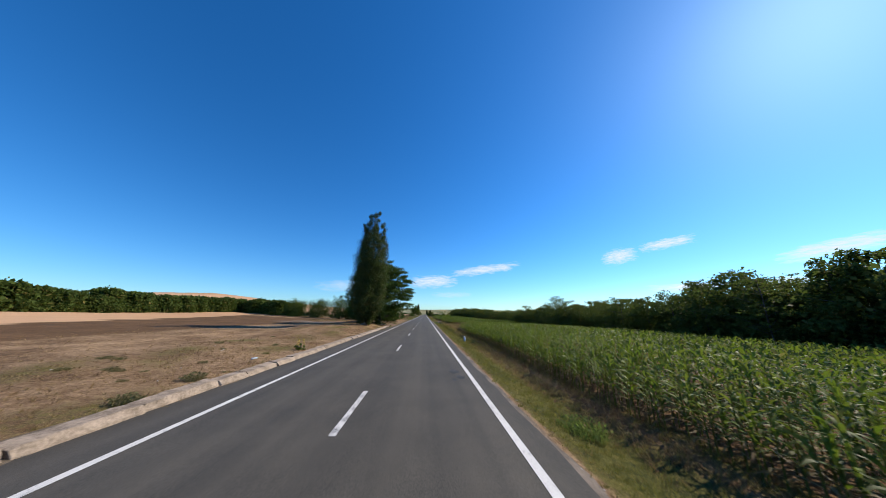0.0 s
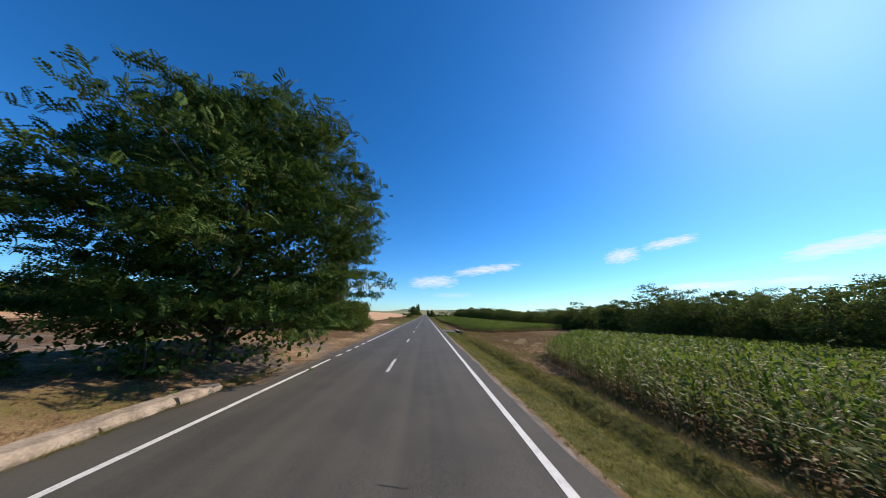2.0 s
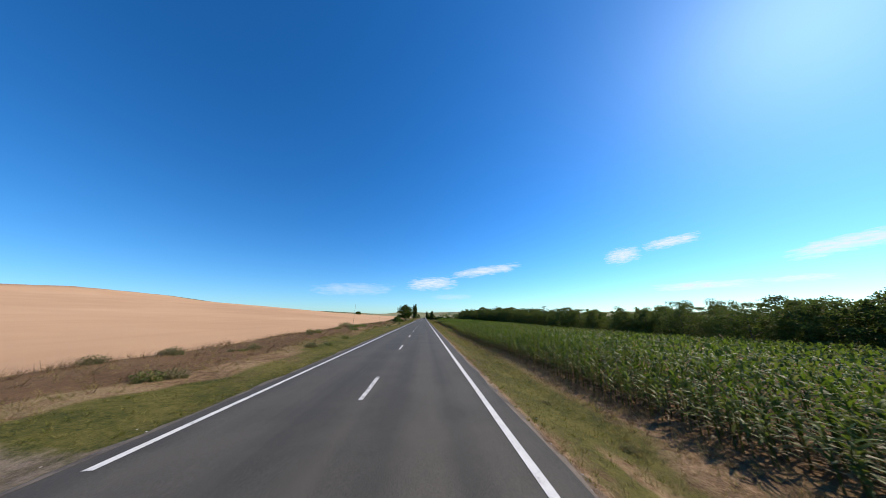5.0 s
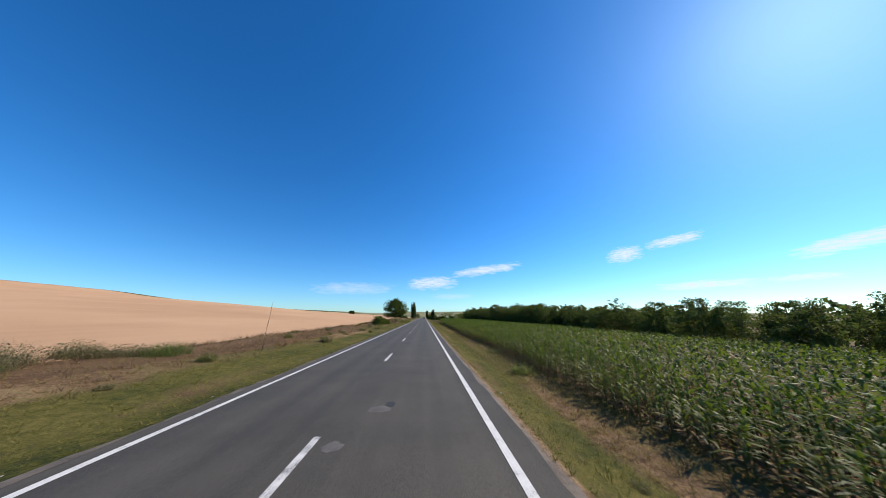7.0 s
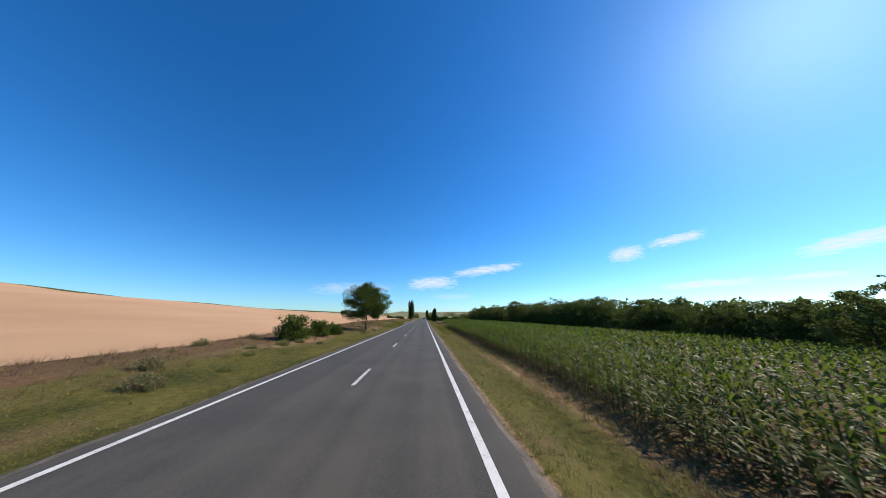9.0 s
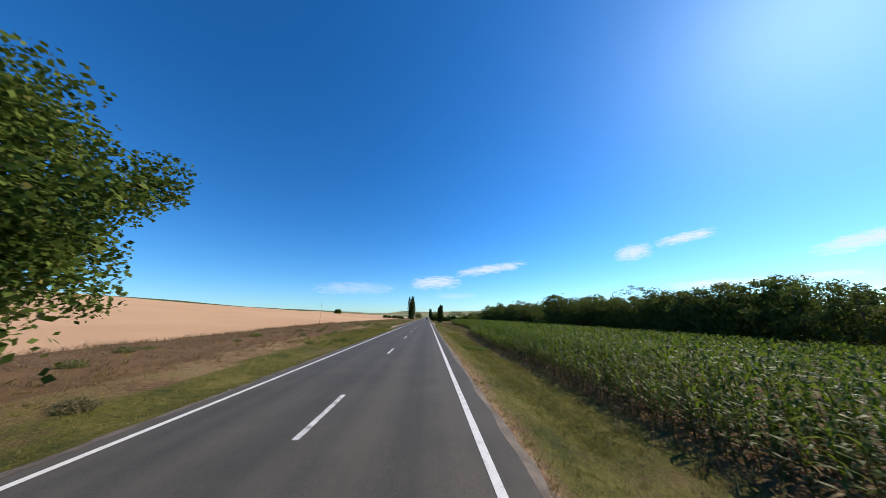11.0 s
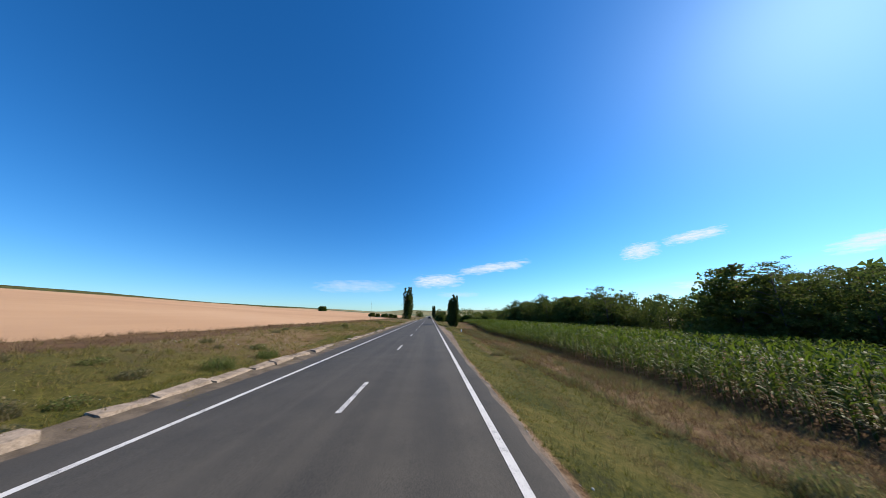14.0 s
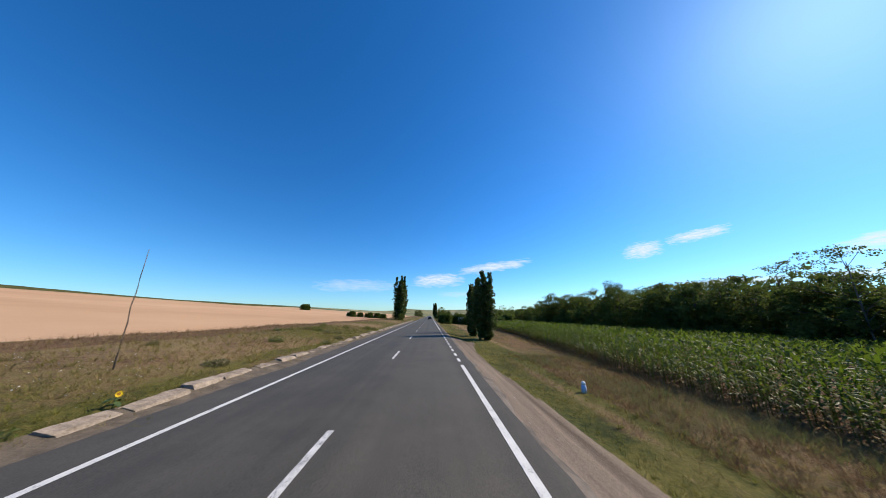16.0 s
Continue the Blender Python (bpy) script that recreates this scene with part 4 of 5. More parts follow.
def tufts(points, seed, blades, height, width, dry, spread_dry=0.25, mat=None, name="grass"):
    points = points[rng.uniform(size=len(points)) < 0.62]
    blades, width = int(blades * 1.65), 0.58 * width
    n = len(points)
    g, s, o, d, r = zones(points[:, 0], points[:, 1])
    tints = np.stack([np.clip(dry - 0.75 * g + 0.3 + rng.normal(0, spread_dry, n), 0, 1), rng.uniform(size=n)], 1)
    sc = rng.uniform(0.55, 1.25, n)[:, None]
    part(name, scatter(name, tuft_template(seed, blades, height, width), plants_at(points), turns_z(rng, n), sc, mat or BLADE, tints), None, grass)


clear = lambda x, y: ~((x > -5.75) & (x < 0) & (((y > 0) & (y < 54)) | ((y > 283) & (y < 440))) & (np.sin(y * 2.1) + np.sin(y * 0.83) < 0.9)) & ~((x < 0) & ((np.abs(y - (112 + 0.30 * (x + 4))) < 2.0) | ((np.abs(y - 61) < 5) & (x > -30) & (np.sin(x * 1.7) + np.sin(y * 1.3 + x) < 0.9)))) & ~((x > 0) & (y > 82.6) & (y < 88.2) & (x < 6.75)) & ~((x > 0) & (x < np.interp(y, [300, 304, 316, 336, 342, 350, 358, 362], [0, 4.4, 5.0, 6.0, 5.5, 5.6, 6.9, 0])))
keep_verge = lambda x, y: clear(x, y) & (x > np.interp(y, *FIELD_EDGE) - 0.2)
# green verge on the right, dry ditch, and the foot of the corn
FOOT = (CORN_FRONT[0], [v + 0.5 for v in CORN_FRONT[1]])
FOOT_NEAR = (CORN_FRONT[0], [v - 1.2 for v in CORN_FRONT[1]])
tufts(weed_points(36000, 4.45, 6.9, 0, 372, clear), 1, 6, 0.13, 0.013, 0.54)
tufts(weed_points(26000, 6.2, FOOT, 0, 372, clear), 2, 6, 0.20, 0.014, 0.62, 0.25)
foot = lambda x, y: clear(x, y) & ~((y > 57) & (y < 97))
tufts(weed_points(4500, FOOT_NEAR, FOOT, 0, 372, foot), 13, 7, 0.30, 0.022, 0.4, 0.3, mat=BROWN_WEED)
tufts(weed_points(1500, 4.6, 6.5, 0, 372, clear), 3, 12, 0.13, 0.018, 0.1, 0.15)
tufts(weed_points(2600, 4.35, 4.75, 0, 302, clear), 16, 10, 0.10, 0.020, 0.2, 0.2)
tufts(weed_points(6500, (CORN_FRONT[0], [v - 1.6 for v in CORN_FRONT[1]]), (CORN_FRONT[0], [v + 0.1 for v in CORN_FRONT[1]]), 0, 372, foot), 18, 7, 0.26, 0.018, 0.60, 0.25)
tufts(weed_points(5200, 6.2, 8.3, 24, 82, clear), 19, 8, 0.24, 0.016, 0.30, 0.2)
tufts(weed_points(2600, 5.0, 6.1, 24, 82, clear), 31, 8, 0.17, 0.014, 0.45, 0.2)
# the bare wedge between the two blocks of corn
tufts(weed_points(24000, 6.9, 25, 56, 112, lambda x, y: ~in_corn(x, y) & clear(x, y)), 4, 7, 0.24, 0.014, 0.25, 0.3, mat=BROWN_WEED)
tufts(weed_points(12000, 6.5, 25, 56, 112, lambda x, y: ~in_corn(x, y) & clear(x, y) & (np.sin(x / 2.9 + y / 4.3) * np.cos(y / 3.1) > -0.25)), 43, 7, 0.20, 0.014, 0.50, 0.25)
tufts(weed_points(5000, 6.8, 30, 58, 120, lambda x, y: ~in_corn(x, y) & clear(x, y)), 14, 8, 0.22, 0.014, 0.75, 0.3)
tufts(weed_points(700, 8, 36, 60, 125, lambda x, y: ~in_corn(x, y)), 5, 9, 0.26, 0.03, 0.35, 0.3)
# left: dry grass before the side track, greener verge after
tufts(weed_points(11000, -11, -4.9, 0, 100, clear), 6, 6, 0.12, 0.020, 0.95, 0.15)
tufts(weed_points(3500, -26, -10, 4, 95, clear), 7, 6, 0.16, 0.026, 1.0, 0.15)
tufts(weed_points(2500, -4.75, -4.2, 54, 372, clear), 17, 8, 0.10, 0.020, 0.4, 0.2)
tufts(weed_points(26000, -9.0, -4.4, 106, 372, clear), 8, 6, 0.15, 0.014, 0.45, 0.25)
tufts(weed_points(18000, -18.2, -7.2, 106, 372, keep_verge), 9, 6, 0.27, 0.018, 0.50, 0.3)
tufts(weed_points(10000, -18.2, -7.6, 106, 372, lambda x, y: keep_verge(x, y) & ((y < 282) | (x < -14))), 15, 8, 0.38, 0.016, 0.4, 0.3, mat=BROWN_WEED)
tufts(weed_points(3200, (FIELD_EDGE[0], [v - 0.2 for v in FIELD_EDGE[1]]), (FIELD_EDGE[0], [v + 0.9 for v in FIELD_EDGE[1]]), 112, 372, clear), 21, 8, 0.42, 0.014, 0.5, 0.3, mat=BROWN_WEED)
tufts(weed_points(900, -18.2, -8, 106, 372, keep_verge), 10, 10, 0.32, 0.016, 0.5, 0.3)
tufts(weed_points(1200, -20, -4.5, 370, 520, keep_verge), 11, 7, 0.4, 0.05, 0.7, 0.3)
tufts(weed_points(1200, 4.5, 20, 362, 520, lambda x, y: ~in_corn(x, y)), 12, 7, 0.4, 0.05, 0.6, 0.3)

tufts(weed_points(9000, -14.0, -5.5, 282, 372, clear), 22, 7, 0.34, 0.016, 0.45, 0.3)
tufts(weed_points(1600, -11.0, -6.2, 66, 82, clear), 23, 8, 0.40, 0.014, 0.9, 0.2, mat=BROWN_WEED)
tufts(weed_points(2400, -24.0, -6.2, 80, 108, clear), 44, 8, 0.20, 0.012, 1.0, 0.1)
tufts(weed_points(1600, -26.0, -9.0, 66, 78, clear), 24, 8, 0.45, 0.014, 0.8, 0.2)
tufts(weed_points(2200, -13.0, -5.6, 2, 60, clear), 25, 8, 0.22, 0.012, 0.8, 0.2, mat=BROWN_WEED)

tufts(weed_points(6500, -8.5, -4.4, 252, 294, clear), 26, 7, 0.22, 0.016, 0.15, 0.2)
tufts(weed_points(2000, -6.1, -5.05, 288, 372), 27, 8, 0.17, 0.014, 0.6, 0.3)
tufts(weed_points(1300, -6.1, -5.1, 0, 54), 28, 8, 0.14, 0.014, 0.85, 0.25)
tufts(weed_points(900, -5.5, -4.9, 44, 57), 29, 10, 0.16, 0.018, 0.0, 0.15)
tufts(weed_points(7000, 7.5, 34, 58, 112, lambda x, y: ~in_corn(x, y) & (np.sin(x / 2.9 + y / 4.3) * np.cos(y / 3.1) > 0.1)), 30, 8, 0.24, 0.014, 0.25, 0.2)

tufts(weed_points(8000, 8.2, (CORN_FRONT[0], [v + 0.3 for v in CORN_FRONT[1]]), 284, 350, clear), 32, 8, 0.34, 0.014, 0.15, 0.2, mat=BROWN_WEED)
tufts(weed_points(4500, 7.0, (CORN_FRONT[0], [v + 0.2 for v in CORN_FRONT[1]]), 280, 350, clear), 33, 8, 0.26, 0.014, 0.45, 0.25)
tufts(weed_points(5000, 5.8, 8.0, 236, 278, clear), 35, 8, 0.20, 0.014, 0.0, 0.15)
# grey-green scrub along the foot of the corn
tufts(weed_points(2600, FOOT_NEAR, FOOT, 100, 350, lambda x, y: clear(x, y) & (np.sin(y / 3.3) + np.sin(y / 1.7) > 0.5)), 34, 9, 0.42, 0.014, 0.35, 0.2, mat=SCRUB)

tufts(weed_points(6500, 8.6, (CORN_FRONT[0], [v - 0.3 for v in CORN_FRONT[1]]), 284, 350, lambda x, y: clear(x, y) & (np.sin(x * 1.3 + y / 2.7) + np.sin(y / 1.9) > 0.0)), 36, 10, 0.50, 0.012, 0.35, 0.2, mat=SCRUB)
tufts(weed_points(2600, 6.15, FOOT, 0, 30, clear), 37, 8, 0.24, 0.012, 1.0, 0.2, mat=BROWN_WEED)
tufts(weed_points(2600, 4.75, 6.3, 0, 30, clear), 38, 8, 0.16, 0.012, 0.25, 0.2)
tufts(weed_points(900, -6.0, -5.0, 0, 54), 39, 8, 0.10, 0.012, 0.5, 0.3)
tufts(weed_points(2400, -13.5, -5.6, 0, 54, lambda x, y: np.sin(x * 1.1 + 1.5 * np.sin(y / 2.3)) * np.cos(y / 1.7 + x / 3) > 0.25), 40, 9, 0.10, 0.012, 0.45, 0.2)
tufts(weed_points(1500, -5.95, -5.0, 290, 372, lambda x, y: np.sin(y * 1.3) + np.sin(y * 0.57) > 0.2), 41, 9, 0.24, 0.012, 0.5, 0.3)

# straw-pale clumps of tall grass on the wedge's bank
STRAW = leafy("straw_blade", (0.30, 0.235, 0.13), (0.48, 0.39, 0.23), None, 0.5, 0.8, 0.05, (0.5, 0.42, 0.22))


def grass_clump(x, y, rx, ry, height, seed):
    r = np.random.default_rng(seed)
    t = thing("grass_clump", at(x, y, 0, 0.02), "soft mound of tall straw-pale dry grass", "grass", "tall dry grass clumps")
    n = 260
    a, q = r.uniform(0, 6.28, n), np.sqrt(r.uniform(0, 1, n))
    pos = np.column_stack([rx * q * np.cos(a), ry * q * np.sin(a), np.zeros(n)])
    size = (1.15 - 0.75 * q * q) * r.uniform(0.6, 1.2, n)
    part("tuft", scatter("tuft", tuft_template(seed, 9, height, 0.006, 0.7), pos, turns_z(r, n), size[:, None], STRAW, np.column_stack([r.uniform(0.75, 1.0, n), r.uniform(0.4, 1, n)])), None, t)


for i, (x, y, rx, ry, h) in enumerate(((12.4, 74.6, 0.55, 0.7, 0.66), (13.6, 77.0, 0.45, 0.6, 0.48), (11.8, 77.6, 0.35, 0.5, 0.42), (14.6, 79.4, 0.5, 0.7, 0.50), (13.4, 72.6, 0.4, 0.5, 0.46), (15.2, 75.8, 0.5, 0.6, 0.38))):
    grass_clump(x, y, rx, ry, h, 820 + i)

# weeds and scrub with leaves
WEEDS_LEFT = ((-12.5, 158.5, 0.9, 0.8, 0.5), (-13.6, 159.8, 1.1, 0.9, 0.6), (-11.0, 157.2, 0.8, 0.7, 0.1), (-9.5, 151, 0.6, 0.45, 0.1), (-6.6, 300.5, 0.6, 0.6, 0.3), (-6.4, 303.5, 0.5, 0.55, 0.2), (-6.9, 292.2, 0.4, 0.4, 0.2), (-5.9, 316, 0.4, 0.4, 0.3), (-5.7, 257.2, 0.4, 0.28, 0.1))
WEEDS_LEFT_FAR = ((-6.4, 256.4, 0.4, 0.25, 0.1), (-6.2, 258.3, 0.35, 0.25, 0.1), (-11.1, 163.6, 1.0, 0.7, 0.2), (-13.8, 162.3, 0.9, 0.9, 0.4), (-12.4, 163.0, 0.9, 0.7, 0.4), (-15, 285, 0.6, 0.5, 0.7), (-15.6, 297, 0.7, 0.5, 0.7), (-6.3, 12.2, 0.35, 0.3, 0.5), (-5.9, 9.7, 0.3, 0.3, 0.4))
WEEDS_RIGHT = ((5.6, 8.6, 0.55, 0.4, 0.0), (5.0, 82.2, 0.35, 0.3, 0.1), (5.3, 81.2, 0.45, 0.35, 0.1), (5.3, 80.0, 0.5, 0.35, 0.1), (5.0, 78.6, 0.5, 0.3, 0.1), (6.85, 82.0, 0.22, 0.72, 0.35), (8.0, 171, 0.7, 0.5, 0.4), (7.3, 163, 0.6, 0.6, 0.3))
WEEDS_LAYBY = ((6.2, 255.4, 0.35, 0.35, 0.0), (6.8, 254.6, 0.6, 0.4, 0.0), (7.4, 253.8, 0.6, 0.35, 0.0), (6.9, 260.2, 0.3, 0.3, 0.0), (8.5, 285.4, 0.4, 0.4, 0.6), (9.2, 293.4, 0.5, 0.7, 0.5), (9.9, 286.2, 0.35, 0.4, 0.9), (8.7, 314.3, 0.35, 0.2, 0.6), (7.4, 309, 0.5, 0.45, 0.7), (8.2, 307, 0.5, 0.4, 0.8), (10.4, 327, 0.45, 0.35, 0.9), (10.9, 329.5, 0.5, 0.45, 0.9), (11.2, 333, 0.5, 0.4, 0.8))


def weed(m, r, h, seed, label, mat, dry, name="weed_clump"):
    """A loose clump of upright leafy stalks that lean outwards, thickest in the middle."""
    g = np.random.default_rng(seed)
    t = thing(name, m, label, "weed")
    n = int(30 + 90 * r)
    a, q = g.uniform(0, 6.28, n), np.sqrt(g.uniform(0, 1, n))
    pos = np.column_stack([r * q * np.cos(a), r * q * np.sin(a), np.zeros(n)])
    tint = np.column_stack([np.clip(dry + g.normal(0, 0.2, n), 0, 1), g.uniform(0, 1, n)])
    part("tuft", scatter("tuft", tuft_template(seed, 7, h, 0.012, 0.45), pos, turns_z(g, n), (1.15 - 0.55 * q * q)[:, None], mat, tint), None, t)
    k = 5 * n
    a, q, z = g.uniform(0, 6.28, k), np.sqrt(g.uniform(0, 1, k)), g.uniform(0.1, 0.95, k)
    pos = np.column_stack([r * q * np.cos(a) * (0.7 + 0.5 * z), r * q * np.sin(a) * (0.7 + 0.5 * z), h * z * (1 - 0.45 * q * q)])
    tint = np.column_stack([np.clip(dry + g.normal(0, 0.25, k), 0, 1), g.uniform(0, 1, k)])
    part("foliage", scatter("foliage", LEAF, pos, turns_any(g, k, 0.6), g.uniform(0.04, 0.085, k)[:, None], mat, tint), None, t)
    return t


for i, (x, y, r, h, d) in enumerate(WEEDS_LEFT + WEEDS_LEFT_FAR + WEEDS_RIGHT + WEEDS_LAYBY):
    weed(at(x, y, 0, 0.02), r, h, 300 + i, "dusty low weed clump on the verge" if d > 0.3 else "fresh green weed clump on the verge", SCRUB if d > 0.3 else LEAF_WEED, 0.7 * d)

# small weeds scattered over the long left verge
kinds = [weed(at(-7.0, 289 + 2 * k, 0, 0.02), 0.34, 0.32 + 0.06 * k, 340 + k, "small leafy weed in the verge grass", (LEAF_WEED, SCRUB)[k % 2], 0.35, "verge_weed") for k in range(4)]
for x, y in weed_points(150, -13.5, -5.9, 112, 372, keep_verge):
    c = copy_thing(kinds[int(rng.integers(4))], at(x, y, float(rng.uniform(0, 360)), 0.04))
    s = float(rng.uniform(0.6, 1.5))
    c.scale = (s, s, s * float(rng.uniform(0.6, 1.1)))
for x, y in weed_points(38, -12.5, -5.8, 1, 50):
    c = copy_thing(kinds[1 + 2 * int(rng.integers(2))], at(x, y, float(rng.uniform(0, 360)), 0.03))
    s = float(rng.uniform(0.3, 0.75))
    c.scale = (s, s, s * 0.55)
for x, y in weed_points(26, 5.4, 8.5, 100, 345, clear):
    c = copy_thing(kinds[1], at(x, y, float(rng.uniform(0, 360)), 0.04))
    s = float(rng.uniform(0.35, 0.8))
    c.scale = (s, s, s * 0.7)

# a weed in yellow bloom behind the kerb
bloom = bush(at(-6.4, 20.2, 0, 0.02), (0.32, 0.32, 0.5), 390, "upright green weed with yellow blossoms in dry grass", LEAF_WEED, 16, 45, 0.07, "flowering_weed", 0.1, "weed")
PETALS = mottled("yellow_blossom", (0.50, 0.36, 0.02), (0.75, 0.58, 0.05), 8, 60, 0.7)
n = 110
sprig = rng.integers(9, size=n)
a = 2.2 * sprig
pos = np.column_stack([0.22 * np.cos(a), 0.22 * np.sin(a), rng.uniform(0.3, 0.68, n)]) * np.column_stack([rng.uniform(0.8, 1.2, n)] * 2 + [np.ones(n)])
part("blossom", scatter("blossom", LEAF, pos, turns_any(rng, n, 0.5), rng.uniform(0.03, 0.06, n)[:, None], PETALS, np.zeros((n, 2))), None, bloom, "small yellow blossoms")

# ---- kerb slabs ----
kerb = thing("kerb", Matrix(), "broken row of old tilted concrete kerb slabs", "kerb", kind="structure")


def slab(length, seed):
    """A worn kerb stone lying along y: a rounded, uneven cross-section in many rings."""
    rn = random.Random(seed)
    section = [(-0.25, 0.0), (-0.25, 0.22), (-0.235, 0.245), (0.10, 0.235), (0.135, 0.215), (0.235, 0.10), (0.25, 0.0)]
    bm = bmesh.new()
    rings = []
    n = max(4, round(length / 0.22))
    for i in range(n + 1):
        u = i / n
        e = 0.965 if i in (0, n) else 1.0
        rings.append([bm.verts.new((x * e + rn.uniform(-0.016, 0.016), (u - 0.5) * length + rn.uniform(-0.04, 0.04), z * e + rn.uniform(-0.020, 0.010))) for x, z in section])
    for p, q in zip(rings, rings[1:]):
        for j in range(len(section) - 1):
            bm.faces.new((p[j], q[j], q[j + 1], p[j + 1])).smooth = False
    bm.faces.new(rings[0])
    bm.faces.new(list(reversed(rings[-1])))
    bmesh.ops.recalc_face_normals(bm, faces=bm.faces)
    return bm


def kerb_run(y0, y1, x, seed, gaps, low, shortest=0.6, longest=1.9, shift=0.22, tilt=12, joint=0.6):
    rn = random.Random(seed)
    y = y0
    while y < y1:
        ln = rn.uniform(shortest, longest)
        if rn.random() > gaps:
            ob = part("kerb_slab", slab(ln, rn.random()), CONCRETE, kerb)
            ob.matrix_world = pose(x - rn.uniform(0, shift), y + ln / 2, low + rn.uniform(-0.3, 0.15) * shift, rn.uniform(-10, 10) * shift, rn.uniform(0, tilt), rn.uniform(-20, 20) * shift)
        y += ln + (rn.uniform(0.0, 0.05) if rn.random() < 0.6 else rn.uniform(0.2, 1.0) * joint)


kerb_run(-7.0, 53.0, -5.24, 1, 0.0, -0.125, 1.3, 2.4, 0.10, 5, 0.12)
kerb_run(290.2, 328.6, -5.46, 2, 0.12, -0.13, 0.9, 2.2, joint=0.9)
kerb_run(330.9, 331.4, -5.52, 3, 0.0, -0.11, 1.6, 1.7)
kerb_run(334.6, 440.0, -5.50, 4, 0.04, -0.12, 0.9, 2.2, joint=0.6)
rn = random.Random(9)
for y in (82.6, 84.1, 85.6):
    part("kerb_slab", slab(1.35, y), CONCRETE, kerb).matrix_world = pose(-6.0 - rn.uniform(0, 0.15), y + 0.7, -0.19, 0, rn.uniform(-6, 6), rn.uniform(-4, 4))

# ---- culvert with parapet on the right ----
# parapet concrete: the shade on its road-facing side is put into the dark colour
SHADED_CONCRETE = mottled("shaded_concrete", (0.035, 0.025, 0.018), (0.10, 0.073, 0.053), 1.6, 22, 0.95, 0.012)
APRON = mottled("tarred_apron", (0.062, 0.056, 0.048), (0.15, 0.134, 0.115), 1.5, 30, 0.95, 0.01)
culvert = thing("culvert", pose(0, 0, 0), "low weathered concrete culvert parapet with a paved apron", "culvert")
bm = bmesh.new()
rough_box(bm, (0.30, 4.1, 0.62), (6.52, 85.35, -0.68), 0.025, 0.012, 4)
part("parapet", bm, SHADED_CONCRETE, culvert)
bm = bmesh.new()
rough_box(bm, (0.36, 4.2, 0.09), (6.54, 85.35, -0.06), 0.02, 0.010, 5)
part("coping", bm, CONCRETE_DARK, culvert, "pale concrete coping")
bm = bmesh.new()
rough_box(bm, (2.0, 5.6, 0.30), (0, 0, 0), 0.05, 0.02, 6)
part("apron", bm, APRON, culvert, "dark tarred apron").matrix_world = pose(5.22, 86.0, -0.44, 0, 3.5, 0)
bm = bmesh.new()
for k in range(9):
    rough_box(bm, (0.20, 0.85, 0.12), (4.30 + 0.02 * (k % 2), 79.6 + 0.95 * k, -0.215), 0.03, 0.03, 30 + k)
part("edging", bm, CONCRETE, culvert, "broken pale concrete edging stones")

# ---- posts, poles, marker ----
WHITE = mottled("weathered_white", (0.5, 0.49, 0.46), (0.78, 0.77, 0.74), 2, 20, 0.6)
BLACK = mottled("black_band", (0.012, 0.012, 0.013), (0.03, 0.03, 0.03), 3, 20, 0.5)
BLUE = mottled("faded_blue_paint", (0.30, 0.40, 0.56), (0.46, 0.56, 0.70), 3, 20, 0.6)
WOOD = mottled("grey_wood", (0.07, 0.05, 0.036), (0.20, 0.15, 0.11), 2, 20, 0.95, 0.01, stretch=(1, 1, 0.2))


def delineator(x, y, tilt):
    t = thing("delineator_post", at(x, y, 0, 0.0) @ pose(0, 0, 0, 0, tilt, 0), "slim leaning white roadside post with a black band", "road post")
    bm = bmesh.new()
    rough_box(bm, (0.040, 0.075, 0.60), (0, 0, -0.15), 0.012, 0.0, 1)
    part("shaft", bm, WHITE, t)
    bm = bmesh.new()
    rough_box(bm, (0.044, 0.079, 0.16), (0, 0, 0.45), 0.012, 0.0, 1)
    part("band", bm, BLACK, t, "black reflector band")
    bm = bmesh.new()
    rough_box(bm, (0.040, 0.075, 0.06), (0, 0, 0.61), 0.012, 0.0, 1)
    part("cap", bm, WHITE, t)


delineator(6.95, 81.65, -7)
delineator(6.22, 88.5, -1)


def thin_pole(x, y, height, r, tilt_x, tilt_y, seed):
    rn = random.Random(seed)
    t = thing("wooden_pole", at(x, y, 0, 0.1) @ pose(0, 0, 0, tilt_x, tilt_y, 0), "thin crooked bare wooden pole at the field's edge", "pole")
    bm = bmesh.new()
    n = 9
    pts = [(rn.uniform(-1, 1) * 0.005 * height * (i > 0), rn.uniform(-1, 1) * 0.005 * height * (i > 0), height * i / (n - 1)) for i in range(n)]
    tube(bm, pts, [r * (1 - 0.7 * i / (n - 1)) for i in range(n)], 6)
    part("shaft", bm, WOOD, t)


# the back of a road sign at the side track
METAL = mottled("weathered_sign_back", (0.16, 0.165, 0.17), (0.30, 0.305, 0.31), 2, 18, 0.55)
RUST = mottled("rusty_post", (0.05, 0.035, 0.025), (0.15, 0.10, 0.07), 3, 30, 0.8)
sign = thing("road_sign", at(-7.3, 60.7, 8, 0.1) @ pose(0, 0, 0, 0, 1.5, 0), "grey back of a round road sign on a dark post", "road sign")
bm = bmesh.new()
tube(bm, [(0, 0, -0.2), (0, 0, 2.55)], [0.032, 0.032], 8)
part("post", bm, RUST, sign)
bm = bmesh.new()
tube(bm, [(0, 0.045, 2.2), (0, 0.062, 2.2)], [0.42, 0.42], 28)
part("plate", bm, METAL, sign)
bm = bmesh.new()
tube(bm, [(0, 0.036, 2.2), (0, 0.046, 2.2)], [0.43, 0.43], 28)
